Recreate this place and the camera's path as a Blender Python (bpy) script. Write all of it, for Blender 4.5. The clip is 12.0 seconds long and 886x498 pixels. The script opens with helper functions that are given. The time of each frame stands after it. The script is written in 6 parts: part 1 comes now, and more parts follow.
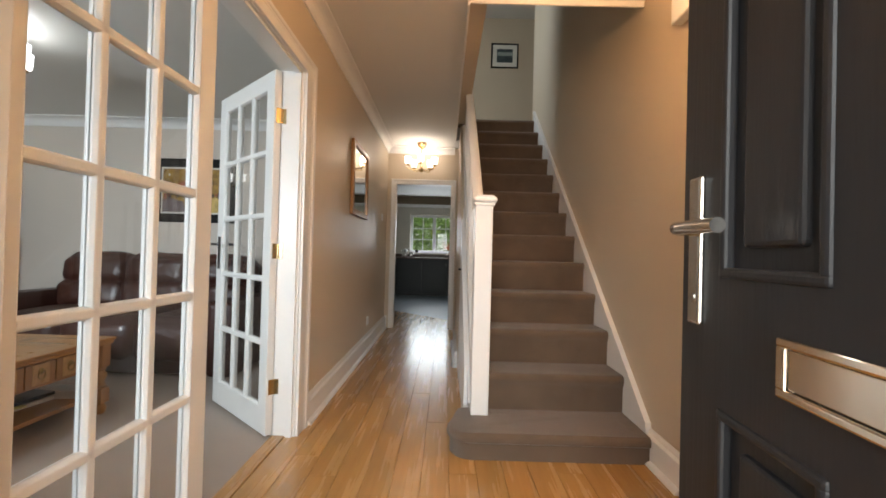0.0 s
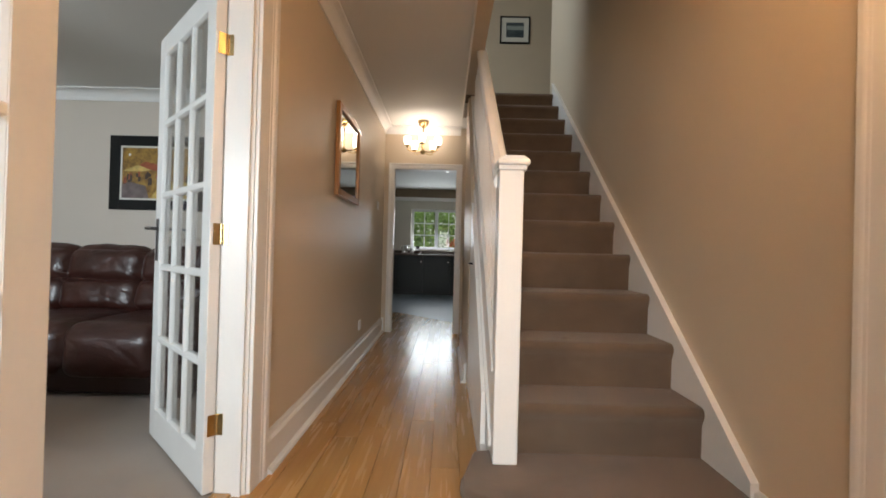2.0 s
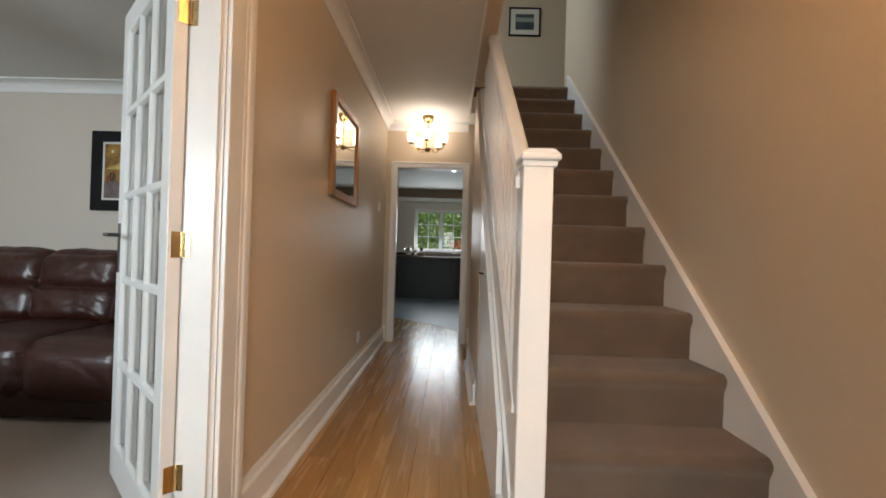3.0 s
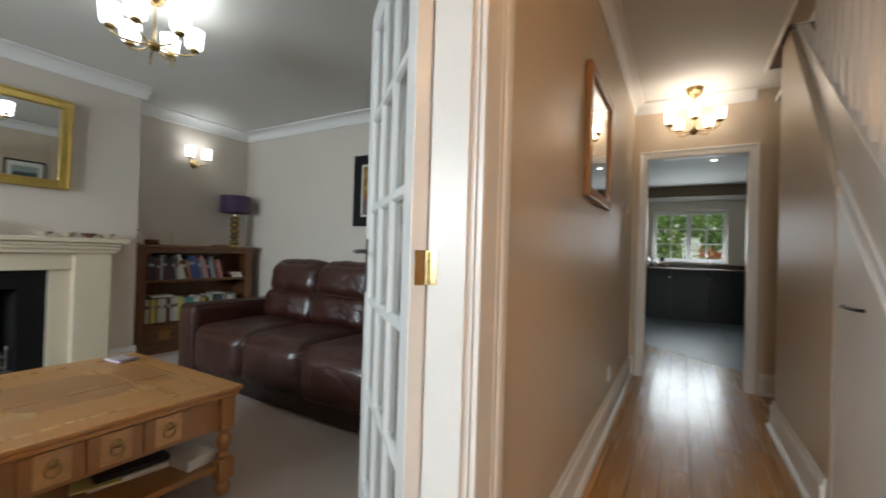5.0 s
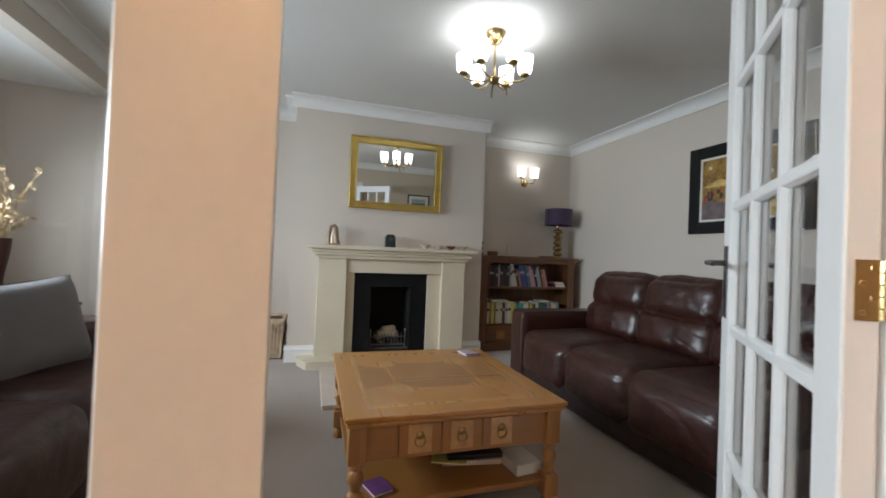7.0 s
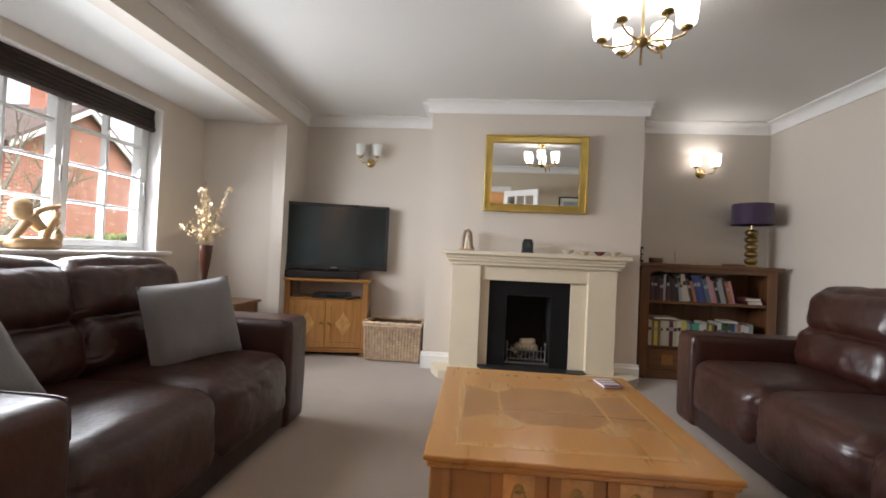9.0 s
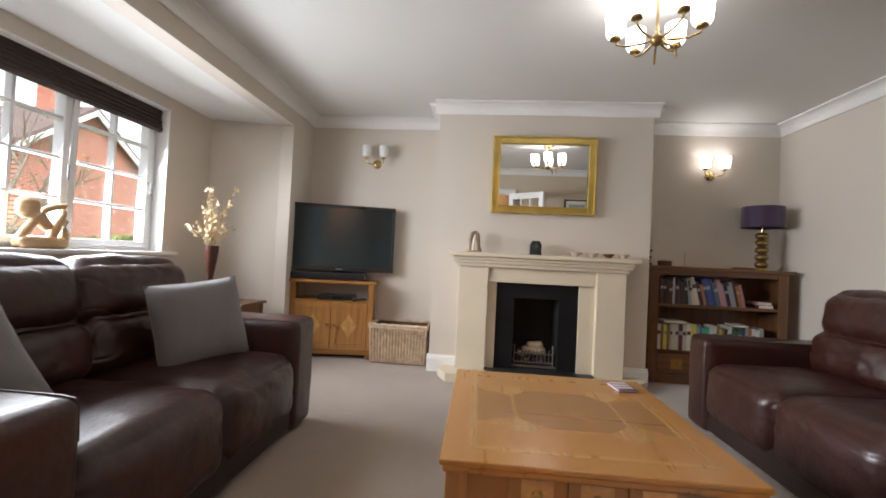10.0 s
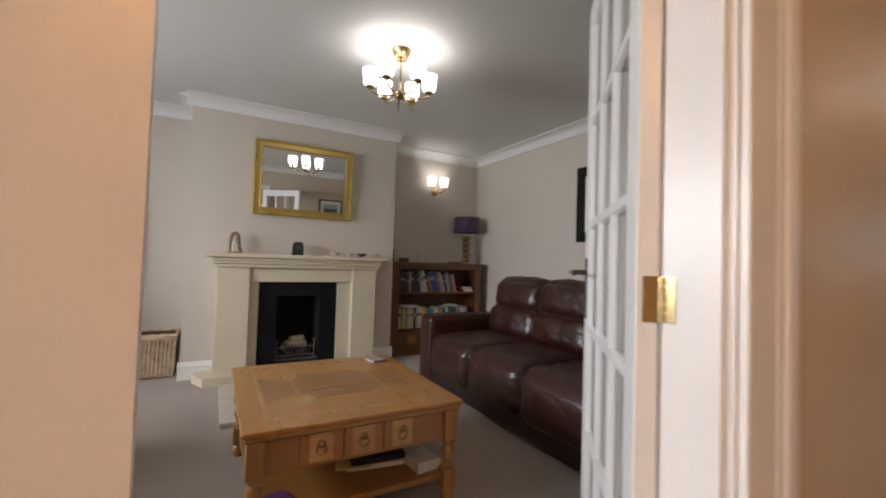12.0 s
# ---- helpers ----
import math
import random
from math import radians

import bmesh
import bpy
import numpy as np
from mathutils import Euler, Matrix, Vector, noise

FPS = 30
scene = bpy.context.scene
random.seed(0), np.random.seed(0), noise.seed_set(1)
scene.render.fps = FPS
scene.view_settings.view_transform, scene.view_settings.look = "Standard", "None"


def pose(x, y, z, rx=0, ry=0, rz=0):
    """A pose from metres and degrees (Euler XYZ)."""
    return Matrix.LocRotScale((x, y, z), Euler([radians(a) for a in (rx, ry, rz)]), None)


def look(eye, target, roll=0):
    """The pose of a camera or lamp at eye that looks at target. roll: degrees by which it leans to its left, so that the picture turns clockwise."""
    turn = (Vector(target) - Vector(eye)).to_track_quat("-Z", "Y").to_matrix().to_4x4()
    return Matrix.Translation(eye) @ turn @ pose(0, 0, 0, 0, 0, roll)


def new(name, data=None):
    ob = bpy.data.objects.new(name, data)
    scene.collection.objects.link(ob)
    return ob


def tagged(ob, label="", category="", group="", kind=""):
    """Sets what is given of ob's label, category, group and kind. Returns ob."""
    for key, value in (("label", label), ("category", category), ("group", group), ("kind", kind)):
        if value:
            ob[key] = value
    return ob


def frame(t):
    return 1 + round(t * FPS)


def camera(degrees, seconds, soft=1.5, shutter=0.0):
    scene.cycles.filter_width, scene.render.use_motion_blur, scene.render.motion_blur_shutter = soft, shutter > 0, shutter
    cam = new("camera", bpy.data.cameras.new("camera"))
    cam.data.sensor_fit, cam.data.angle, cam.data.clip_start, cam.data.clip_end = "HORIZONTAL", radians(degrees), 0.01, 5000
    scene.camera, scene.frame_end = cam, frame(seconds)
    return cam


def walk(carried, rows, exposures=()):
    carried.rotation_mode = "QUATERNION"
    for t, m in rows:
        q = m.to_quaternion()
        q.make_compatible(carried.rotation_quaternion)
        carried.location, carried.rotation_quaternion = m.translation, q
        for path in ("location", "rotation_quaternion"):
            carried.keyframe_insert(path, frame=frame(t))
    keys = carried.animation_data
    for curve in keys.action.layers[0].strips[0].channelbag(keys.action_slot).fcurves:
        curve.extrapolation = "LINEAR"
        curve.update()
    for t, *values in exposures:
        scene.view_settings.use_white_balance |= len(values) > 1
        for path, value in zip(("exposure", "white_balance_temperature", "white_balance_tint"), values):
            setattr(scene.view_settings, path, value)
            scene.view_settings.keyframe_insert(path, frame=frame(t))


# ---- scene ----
cam = camera(94.3, 12.0, soft=1.7, shutter=0.3)
EXPO = [(0.0, 0.07, 6250, 6), (2.7, 0.01, 6250, 6), (4.3, -0.02, 6250, 5), (5.5, -0.15, 6050, 4), (6.5, -0.17, 6000, 6), (7.5, 0.09, 6300, 9), (9.3, 0.29, 6700, 15), (11.0, 0.36, 6650, 15), (12.0, -0.23, 6700, 15)]
PATH = [
    (0, (0.197, 0.463, 1.025), (0.187, 2.463, 1.045), 1.5),
    (0.5, (0.184, 0.539, 1.024), (0.176, 2.539, 1.042), 1.5),
    (1, (0.18, 0.717, 0.992), (0.17, 2.717, 1.008), 1.5),
    (1.5, (0.172, 0.931, 0.948), (0.16, 2.931, 0.965), 1.4),
    (2, (0.158, 1.116, 0.965), (0.142, 3.116, 0.98), 1.5),
    (2.5, (0.153, 1.273, 0.996), (0.129, 3.273, 1.011), 1.5),
    (2.7, (0.151, 1.331, 1.009), (0.123, 3.331, 1.024), 1.6),
    (4.3, (-0.141, 1.799, 1.021), (-0.48, 3.77, 1.025), 1.5),
    (4.5, (-0.187, 1.853, 1.032), (-0.683, 3.79, 1.044), 1.7),
    (5, (-0.202, 1.891, 1.047), (-1.206, 3.621, 1.068), 1.7),
    (5.5, (-0.151, 1.809, 1.055), (-1.559, 3.23, 1.083), 1.9),
    (6, (-0.129, 1.776, 1.066), (-1.8, 2.874, 1.093), 2.1),
    (6.5, (-0.266, 1.887, 1.065), (-2.09, 2.706, 1.091), 2.2),
    (7, (-0.377, 1.989, 1.037), (-2.284, 2.59, 1.064), 2.3),
    (7.5, (-0.469, 2.095, 1.038), (-2.429, 2.489, 1.057), 2.4),
    (9.3, (-0.643, 2.247, 1.036), (-2.63, 2.024, 1.071), 2.7),
    (9.5, (-0.647, 2.239, 1.03), (-2.632, 1.998, 1.068), 2.8),
    (10, (-0.658, 2.2, 1.021), (-2.65, 2.025, 1.065), 2.8),
    (10.5, (-0.674, 2.177, 1.005), (-2.673, 2.19, 1.055), 2.8),
    (11, (-0.624, 2.154, 1.003), (-2.603, 2.437, 1.055), 2.5),
    (11.5, (-0.479, 2.103, 1.034), (-2.382, 2.716, 1.093), 2.2),
    (12, (-0.266, 2.013, 1.067), (-2.015, 2.981, 1.129), 1.8),
]
walk(cam, [(t, look(eye, target, roll)) for t, eye, target, roll in PATH], exposures=EXPO)

# ---- world, sun, large lights ----
world = bpy.data.worlds.new("overcast_sky")
scene.world = world
world.use_nodes = True
wn = world.node_tree
sky = wn.nodes.new("ShaderNodeTexSky")
sky.sky_type, sky.sun_disc, sky.sun_elevation, sky.sun_rotation = "NISHITA", False, radians(52), radians(45)
sky.dust_density, sky.ozone_density = 4.0, 0.6
cloud = wn.nodes.new("ShaderNodeHueSaturation")
cloud.inputs["Saturation"].default_value, cloud.inputs["Value"].default_value = 0.25, 2.6
wn.links.new(sky.outputs[0], cloud.inputs["Color"])
wn.links.new(cloud.outputs[0], wn.nodes["Background"].inputs[0])
wn.nodes["Background"].inputs[1].default_value = 0.15
sun = new("sun", bpy.data.lights.new("sun", "SUN"))
sun.data.energy, sun.data.angle, sun.data.color = 0.9, radians(25), (1.0, 0.96, 0.9)
sun.matrix_world = look((14, 14, 26), (0, 0, 0))


def area(name, eye, target, w, h, watts, color):
    ob = new(name, bpy.data.lights.new(name, "AREA"))
    ob.data.shape, ob.data.size, ob.data.size_y, ob.data.energy, ob.data.color = "RECTANGLE", w, h, watts, color
    ob.matrix_world = look(eye, target)
    return ob


def bulb(name, at, watts, color, r=0.03):
    ob = new(name, bpy.data.lights.new(name, "POINT"))
    ob.data.energy, ob.data.color, ob.data.shadow_soft_size = watts, color, r
    ob.location = at
    return ob


DAY = (0.86, 0.94, 1.0)
COOL = (0.90, 0.94, 1.0)
area("bay_daylight", (-2.75, -0.50, 1.44), (-2.75, 3.5, 0.15), 1.9, 0.85, 98, DAY).data.spread = radians(135)
area("landing_daylight", (-1.02, 5.45, 4.05), (1.2, 4.6, 3.2), 0.85, 1.05, 28, DAY)
area("kitchen_daylight", (-0.09, 10.92, 1.5), (-0.09, 6.0, 0.3), 1.1, 0.9, 20, (0.94, 0.97, 1.0))
# the sky beyond the open door stands high, so its light falls downward into the hall
area("front_door_daylight", (0.18, 0.12, 1.15), (0.50, 3.0, 0.0), 0.8, 1.8, 12, (1.0, 0.97, 0.93)).data.spread = radians(92)


# ---- materials ----
def material(name, base, rough=0.5, metal=0.0, vary=0.12, scale=3.0, fine=60.0, bump=0.1, stretch=(1, 1, 1), second=None, coat=0.0,
             spread=0.0, sheen=0.0, bscale=None, bdist=0.002):
    """Principled paint, cloth, metal or stone: colour that varies at two scales, rough patches and fine relief."""
    m = bpy.data.materials.new(name)
    m.use_nodes = True
    nt = m.node_tree
    N, L = nt.nodes.new, nt.links.new
    p = nt.nodes["Principled BSDF"]
    tc, mp = N("ShaderNodeTexCoord"), N("ShaderNodeMapping")
    mp.inputs["Scale"].default_value = stretch
    L(tc.outputs["Object"], mp.inputs[0])
    big, small = N("ShaderNodeTexNoise"), N("ShaderNodeTexNoise")
    big.inputs["Scale"].default_value, big.inputs["Detail"].default_value = scale, 4
    small.inputs["Scale"].default_value, small.inputs["Detail"].default_value = fine, 5
    L(mp.outputs[0], big.inputs[0]), L(mp.outputs[0], small.inputs[0])
    add = N("ShaderNodeMath")
    add.operation = "MULTIPLY_ADD"
    L(small.outputs[0], add.inputs[0])
    add.inputs[1].default_value = 0.5
    L(big.outputs[0], add.inputs[2])
    ramp = N("ShaderNodeMapRange")
    ramp.inputs[1].default_value, ramp.inputs[2].default_value = 0.5, 1.0
    L(add.outputs[0], ramp.inputs[0])
    mix = N("ShaderNodeMix")
    mix.data_type = "RGBA"
    lo = second or tuple(c * (1 - vary) for c in base)
    hi = base if second else tuple(min(1, c * (1 + vary * 0.6)) for c in base)
    mix.inputs[6].default_value, mix.inputs[7].default_value = (*lo, 1), (*hi, 1)
    L(ramp.outputs[0], mix.inputs[0])
    color = mix.outputs[2]
    if spread:
        info, hsv, rng = N("ShaderNodeObjectInfo"), N("ShaderNodeHueSaturation"), N("ShaderNodeMapRange")
        rng.inputs[3].default_value, rng.inputs[4].default_value = 1 - spread, 1 + spread
        L(info.outputs["Random"], rng.inputs[0])
        L(rng.outputs[0], hsv.inputs["Value"])
        L(color, hsv.inputs["Color"])
        color = hsv.outputs[0]
    L(color, p.inputs["Base Color"])
    rr = N("ShaderNodeMapRange")
    rr.inputs[3].default_value, rr.inputs[4].default_value = max(0.02, rough - 0.08), min(1, rough + 0.08)
    L(big.outputs[0], rr.inputs[0])
    L(rr.outputs[0], p.inputs["Roughness"])
    p.inputs["Metallic"].default_value = metal
    p.inputs["Coat Weight"].default_value = coat
    p.inputs["Coat Roughness"].default_value = 0.15
    p.inputs["Sheen Weight"].default_value = sheen
    if bump:
        b = N("ShaderNodeBump")
        b.inputs["Strength"].default_value, b.inputs["Distance"].default_value = bump, bdist
        if bscale:
            t = N("ShaderNodeTexNoise")
            t.inputs["Scale"].default_value, t.inputs["Detail"].default_value = bscale, 6
            L(mp.outputs[0], t.inputs[0])
            L(t.outputs[0], b.inputs["Height"])
        else:
            L(small.outputs[0], b.inputs["Height"])
        L(b.outputs[0], p.inputs["Normal"])
    return m


def glowing(name, color, strength, base=(0.9, 0.9, 0.88)):
    m = material(name, base, 0.3, vary=0.03, bump=0)
    p = m.node_tree.nodes["Principled BSDF"]
    p.inputs["Emission Color"].default_value, p.inputs["Emission Strength"].default_value = (*color, 1), strength
    return m


def glass(name, tint=(1, 1, 1), gloss_rough=0.0):
    m = bpy.data.materials.new(name)
    m.use_nodes = True
    nt = m.node_tree
    nt.nodes.clear()
    N, L = nt.nodes.new, nt.links.new
    out, mix, tr, gl, fr, pw, ad = (N("ShaderNode" + k) for k in ("OutputMaterial", "MixShader", "BsdfTransparent", "BsdfGlossy", "LayerWeight", "Math", "Math"))
    tr.inputs[0].default_value = (*tint, 1)
    gl.inputs["Roughness"].default_value = gloss_rough
    fr.inputs["Blend"].default_value = 0.5
    pw.operation, pw.inputs[1].default_value = "POWER", 5.0
    ad.operation, ad.inputs[1].default_value, ad.inputs[2].default_value = "MULTIPLY_ADD", 0.9, 0.035
    L(fr.outputs["Facing"], pw.inputs[0]), L(pw.outputs[0], ad.inputs[0]), L(ad.outputs[0], mix.inputs[0])
    L(tr.outputs[0], mix.inputs[1]), L(gl.outputs[0], mix.inputs[2]), L(mix.outputs[0], out.inputs[0])
    return m


def grain_wood(name, light, dark, rough, along, scale=1.0, spread=0.12, coat=0.0):
    """Wood whose grain runs along one axis (0, 1 or 2)."""
    st = [18 * scale] * 3
    st[along] = 1.1 * scale
    m = material(name, light, rough, scale=1.6, fine=5.0, bump=0.02, stretch=st, second=dark, spread=spread, coat=coat, bdist=0.001)
    return m


M_WALL = material("taupe_wall_paint", (0.60, 0.505, 0.385), 0.40, vary=0.05, scale=1.2, fine=220, bump=0.08, bdist=0.001)
M_WALL_L = material("pale_taupe_wall_paint", (0.62, 0.555, 0.485), 0.55, vary=0.04, scale=1.2, fine=220, bump=0.08, bdist=0.001)
M_CEIL = material("white_ceiling_paint", (0.72, 0.715, 0.69), 0.7, vary=0.03, scale=1.0, fine=150, bump=0.08, bdist=0.001)
M_WHITE = material("white_gloss_paint", (0.80, 0.79, 0.77), 0.36, vary=0.03, scale=5, fine=90, bump=0.05, bdist=0.0006, coat=0.08)
M_COVE = material("white_plaster", (0.80, 0.79, 0.77), 0.6, vary=0.03, bump=0.05)
M_CARPET = material("beige_carpet", (0.33, 0.262, 0.212), 0.95, vary=0.14, scale=2.2, fine=420, bump=0.9, sheen=0.3, bdist=0.004)
M_STAIR = material("taupe_stair_carpet", (0.138, 0.090, 0.057), 0.95, vary=0.25, scale=6, fine=380, bump=1.0, sheen=0.3, bdist=0.004)
M_OAK = grain_wood("honey_oak_flooring", (0.48, 0.265, 0.084), (0.39, 0.200, 0.060), 0.26, 1, 1.0, 0.10, 0.28)
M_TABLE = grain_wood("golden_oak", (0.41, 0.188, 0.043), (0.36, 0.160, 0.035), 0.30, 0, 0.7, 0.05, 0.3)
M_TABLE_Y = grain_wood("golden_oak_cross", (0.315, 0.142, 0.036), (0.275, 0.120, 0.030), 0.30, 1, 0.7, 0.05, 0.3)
M_TABLE_Z = grain_wood("golden_oak_upright", (0.42, 0.20, 0.06), (0.28, 0.12, 0.034), 0.32, 2, 1.0, 0.08, 0.3)
M_BURR = material("oak_burr", (0.52, 0.29, 0.10), 0.3, vary=0.3, scale=14, fine=60, bump=0.05, coat=0.3)
M_PALEOAK = grain_wood("pale_oak_inlay", (0.45, 0.235, 0.070), (0.41, 0.21, 0.060), 0.28, 0, 1.2, 0.08, 0.4)
M_SHELFWOOD = grain_wood("brown_oak_upright", (0.20, 0.088, 0.034), (0.105, 0.045, 0.019), 0.38, 2, 1.0, 0.08, 0.2)
M_SHELFWOOD_Y = grain_wood("brown_oak_cross", (0.20, 0.088, 0.034), (0.105, 0.045, 0.019), 0.38, 1, 1.0, 0.08, 0.2)
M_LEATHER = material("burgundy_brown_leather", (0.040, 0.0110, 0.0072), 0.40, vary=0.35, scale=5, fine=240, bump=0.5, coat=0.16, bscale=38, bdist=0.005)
# darker copy of the same leather, shade under and behind cushions in its colour
M_LEATHER_SHADED = material("dark_brown_leather", (0.020, 0.0065, 0.0052), 0.5, vary=0.35, scale=5, fine=240, bump=0.3, coat=0.2, bscale=30, bdist=0.005)
M_STONE = material("cream_limestone", (0.66, 0.58, 0.44), 0.6, vary=0.06, scale=3, fine=120, bump=0.12)
M_SLATE = material("black_slate", (0.022, 0.023, 0.025), 0.35, vary=0.3, scale=5, fine=80, bump=0.2)
M_IRON = material("black_cast_iron", (0.02, 0.02, 0.021), 0.45, metal=0.6, vary=0.3, scale=8, fine=100, bump=0.3)
M_STEEL = material("polished_steel", (0.62, 0.62, 0.62), 0.2, metal=1.0, vary=0.1, bump=0.02)
M_CHROME = material("satin_chrome", (0.72, 0.70, 0.66), 0.20, metal=1.0, vary=0.08, bump=0.02)
M_NICKEL = material("polished_nickel", (0.74, 0.66, 0.56), 0.13, metal=1.0, vary=0.08, bump=0.02)
# satin chrome with the dark room that it mirrors put into its colour
M_CHROME_DARK = material("dark_pewter", (0.20, 0.20, 0.21), 0.30, metal=1.0, vary=0.15, bump=0.02)
M_BRASS = material("polished_brass", (0.60, 0.45, 0.22), 0.24, metal=1.0, vary=0.15, bump=0.03)
M_ABRASS = material("antique_brass", (0.36, 0.25, 0.10), 0.3, metal=1.0, vary=0.25, bump=0.05)
M_GOLD = material("gilt_frame", (0.60, 0.44, 0.13), 0.33, metal=0.85, vary=0.2, scale=8, fine=120, bump=0.15)
M_BLACKDOOR = material("black_composite_door", (0.017, 0.017, 0.019), 0.50, vary=0.2, scale=1.4, fine=6, bump=0.35, stretch=(20, 20, 1.2), bdist=0.002)
M_MIRROR = material("mirror_silver", (0.86, 0.87, 0.86), 0.02, metal=1.0, vary=0.01, bump=0)
M_MIRROR.node_tree.nodes["Principled BSDF"].inputs["Roughness"].default_value = 0.0
for l in list(M_MIRROR.node_tree.links):
    if l.to_socket.name == "Roughness":
        M_MIRROR.node_tree.links.remove(l)
M_GLASS = glass("clear_glass")
M_BLACK = material("black_plastic", (0.012, 0.012, 0.013), 0.3, vary=0.1, bump=0.03)
M_SCREEN = material("dark_tv_screen", (0.008, 0.020, 0.024), 0.10, vary=0.05, bump=0, coat=0.15)
M_PVC = material("white_upvc", (0.82, 0.83, 0.84), 0.3, vary=0.02, bump=0.02)
M_GREYPLASTIC = material("grey_plastic", (0.3, 0.3, 0.3), 0.4, vary=0.1, bump=0.03)


# ---- building helpers ----
def thing(name, at=(0, 0, 0), turn=0.0, label="", category="", group="", kind=""):
    ob = new(name)
    ob.empty_display_size = 0.1
    ob.matrix_world = pose(*at, 0, 0, turn)
    return tagged(ob, label, category, group, kind)


def link(name, bm, mat, parent=None, label="", smooth=False):
    me = bpy.data.meshes.new(name)
    bmesh.ops.recalc_face_normals(bm, faces=bm.faces)
    if smooth:
        for f in bm.faces:
            f.smooth = True
    bm.to_mesh(me)
    bm.free()
    if smooth:
        me.set_sharp_from_angle(angle=radians(40))
    for k in mat if isinstance(mat, (list, tuple)) else [mat]:
        me.materials.append(k)
    ob = new(name, me)
    if parent:
        ob.parent = parent
    return tagged(ob, label)


def part(name, bm, mat, parent, label="", smooth=False):
    return link(name, bm, mat, parent, label, smooth)


def same_part(name, mesh, parent, m, label=""):
    ob = new(name, mesh)
    ob.parent = parent
    ob.matrix_local = m
    return tagged(ob, label)


def box(x0, x1, y0, y1, z0, z1, bevel=0.0, seg=2, bm=None):
    bm = bm or bmesh.new()
    r = bmesh.ops.create_cube(bm, size=1, matrix=Matrix.LocRotScale(((x0 + x1) / 2, (y0 + y1) / 2, (z0 + z1) / 2), None, (abs(x1 - x0), abs(y1 - y0), abs(z1 - z0))))
    if bevel:
        es = list({e for v in r["verts"] for e in v.link_edges})
        bmesh.ops.bevel(bm, geom=es, offset=min(bevel, 0.45 * min(abs(x1 - x0), abs(y1 - y0), abs(z1 - z0))), segments=seg, affect="EDGES", profile=0.5)
    return bm


def boxes(rows, bevel=0.0):
    bm = bmesh.new()
    for r in rows:
        box(*r, bevel=bevel, bm=bm)
    return bm


def prism(outline, axis, a, b, bm=None):
    """A flat outline of (u, v) drawn out along an axis: x takes (y, z), y takes (x, z), z takes (x, y)."""
    bm = bm or bmesh.new()
    put = {"x": lambda u, v, w: (w, u, v), "y": lambda u, v, w: (u, w, v), "z": lambda u, v, w: (u, v, w)}[axis]
    lo, hi = [bm.verts.new(put(u, v, a)) for u, v in outline], [bm.verts.new(put(u, v, b)) for u, v in outline]
    n = len(outline)
    bm.faces.new(lo), bm.faces.new(list(reversed(hi)))
    for i in range(n):
        bm.faces.new((lo[i], lo[(i + 1) % n], hi[(i + 1) % n], hi[i]))
    return bm


def puff(sx, sy, sz, r, crown=0.0, n=10, rough=0.0, seed=0.0, at=(0, 0, 0), turn=None, crease=0.0):
    """A soft rounded block of that size about its middle, with domed faces and small creases."""
    bm = bmesh.new()
    half = Vector((sx / 2, sy / 2, sz / 2))
    inner = Vector([max(0.001, h - r) for h in half])
    bmesh.ops.create_cube(bm, size=2)
    bmesh.ops.subdivide_edges(bm, edges=bm.edges[:], cuts=n, use_grid_fill=True)
    for v in bm.verts:
        u = v.co.copy()
        q = Vector([math.copysign(abs(c) ** 0.8, c) * h for c, h in zip(u, half)])
        core = Vector([max(-i, min(i, c)) for c, i in zip(q, inner)])
        d = q - core
        p = core + (d.normalized() * r if d.length > 1e-6 else d)
        for k in range(3):
            if abs(u[k]) > 0.999:
                o = [j for j in range(3) if j != k]
                p[k] += math.copysign(crown * (1 - u[o[0]] ** 2) * (1 - u[o[1]] ** 2), u[k])
        if rough:
            s = Vector((seed, seed * 1.7, 0))
            w = noise.noise(p * 7 + s) + 0.5 * noise.noise(p * 17 + s)
            p += p.normalized() * rough * w
        if crease:
            # folds run along thin wandering lines
            k = abs(noise.noise(Vector((p.x * 6, p.y * 6, p.z * 9)) + Vector((seed * 2.3, 0, seed))))
            p -= p.normalized() * crease * max(0.0, 1 - k / 0.10)
        if turn:
            p = turn @ p
        v.co = p + Vector(at)
    return bm


def lathe(profile, seg=20, at=(0, 0, 0), bm=None, close=True):
    bm = bm or bmesh.new()
    rings = []
    for r, z in profile:
        rings.append([bm.verts.new((at[0] + r * math.cos(6.28319 * i / seg), at[1] + r * math.sin(6.28319 * i / seg), at[2] + z)) for i in range(seg)])
    for a, b in zip(rings, rings[1:]):
        for i in range(seg):
            bm.faces.new((a[i], a[(i + 1) % seg], b[(i + 1) % seg], b[i]))
    if close:
        bm.faces.new(list(reversed(rings[0]))), bm.faces.new(rings[-1])
    return bm


def tube(points, r, seg=8, bm=None, taper=None):
    bm = bm or bmesh.new()
    pts = [Vector(p) for p in points]
    rings = []
    for i, p in enumerate(pts):
        d = (pts[min(i + 1, len(pts) - 1)] - pts[max(i - 1, 0)]).normalized()
        q = d.to_track_quat("Z", "Y")
        rad = r if taper is None else r + (taper - r) * i / (len(pts) - 1)
        rings.append([bm.verts.new(p + q @ Vector((rad * math.cos(6.28319 * k / seg), rad * math.sin(6.28319 * k / seg), 0))) for k in range(seg)])
    for a, b in zip(rings, rings[1:]):
        for i in range(seg):
            bm.faces.new((a[i], a[(i + 1) % seg], b[(i + 1) % seg], b[i]))
    bm.faces.new(list(reversed(rings[0]))), bm.faces.new(rings[-1])
    return bm


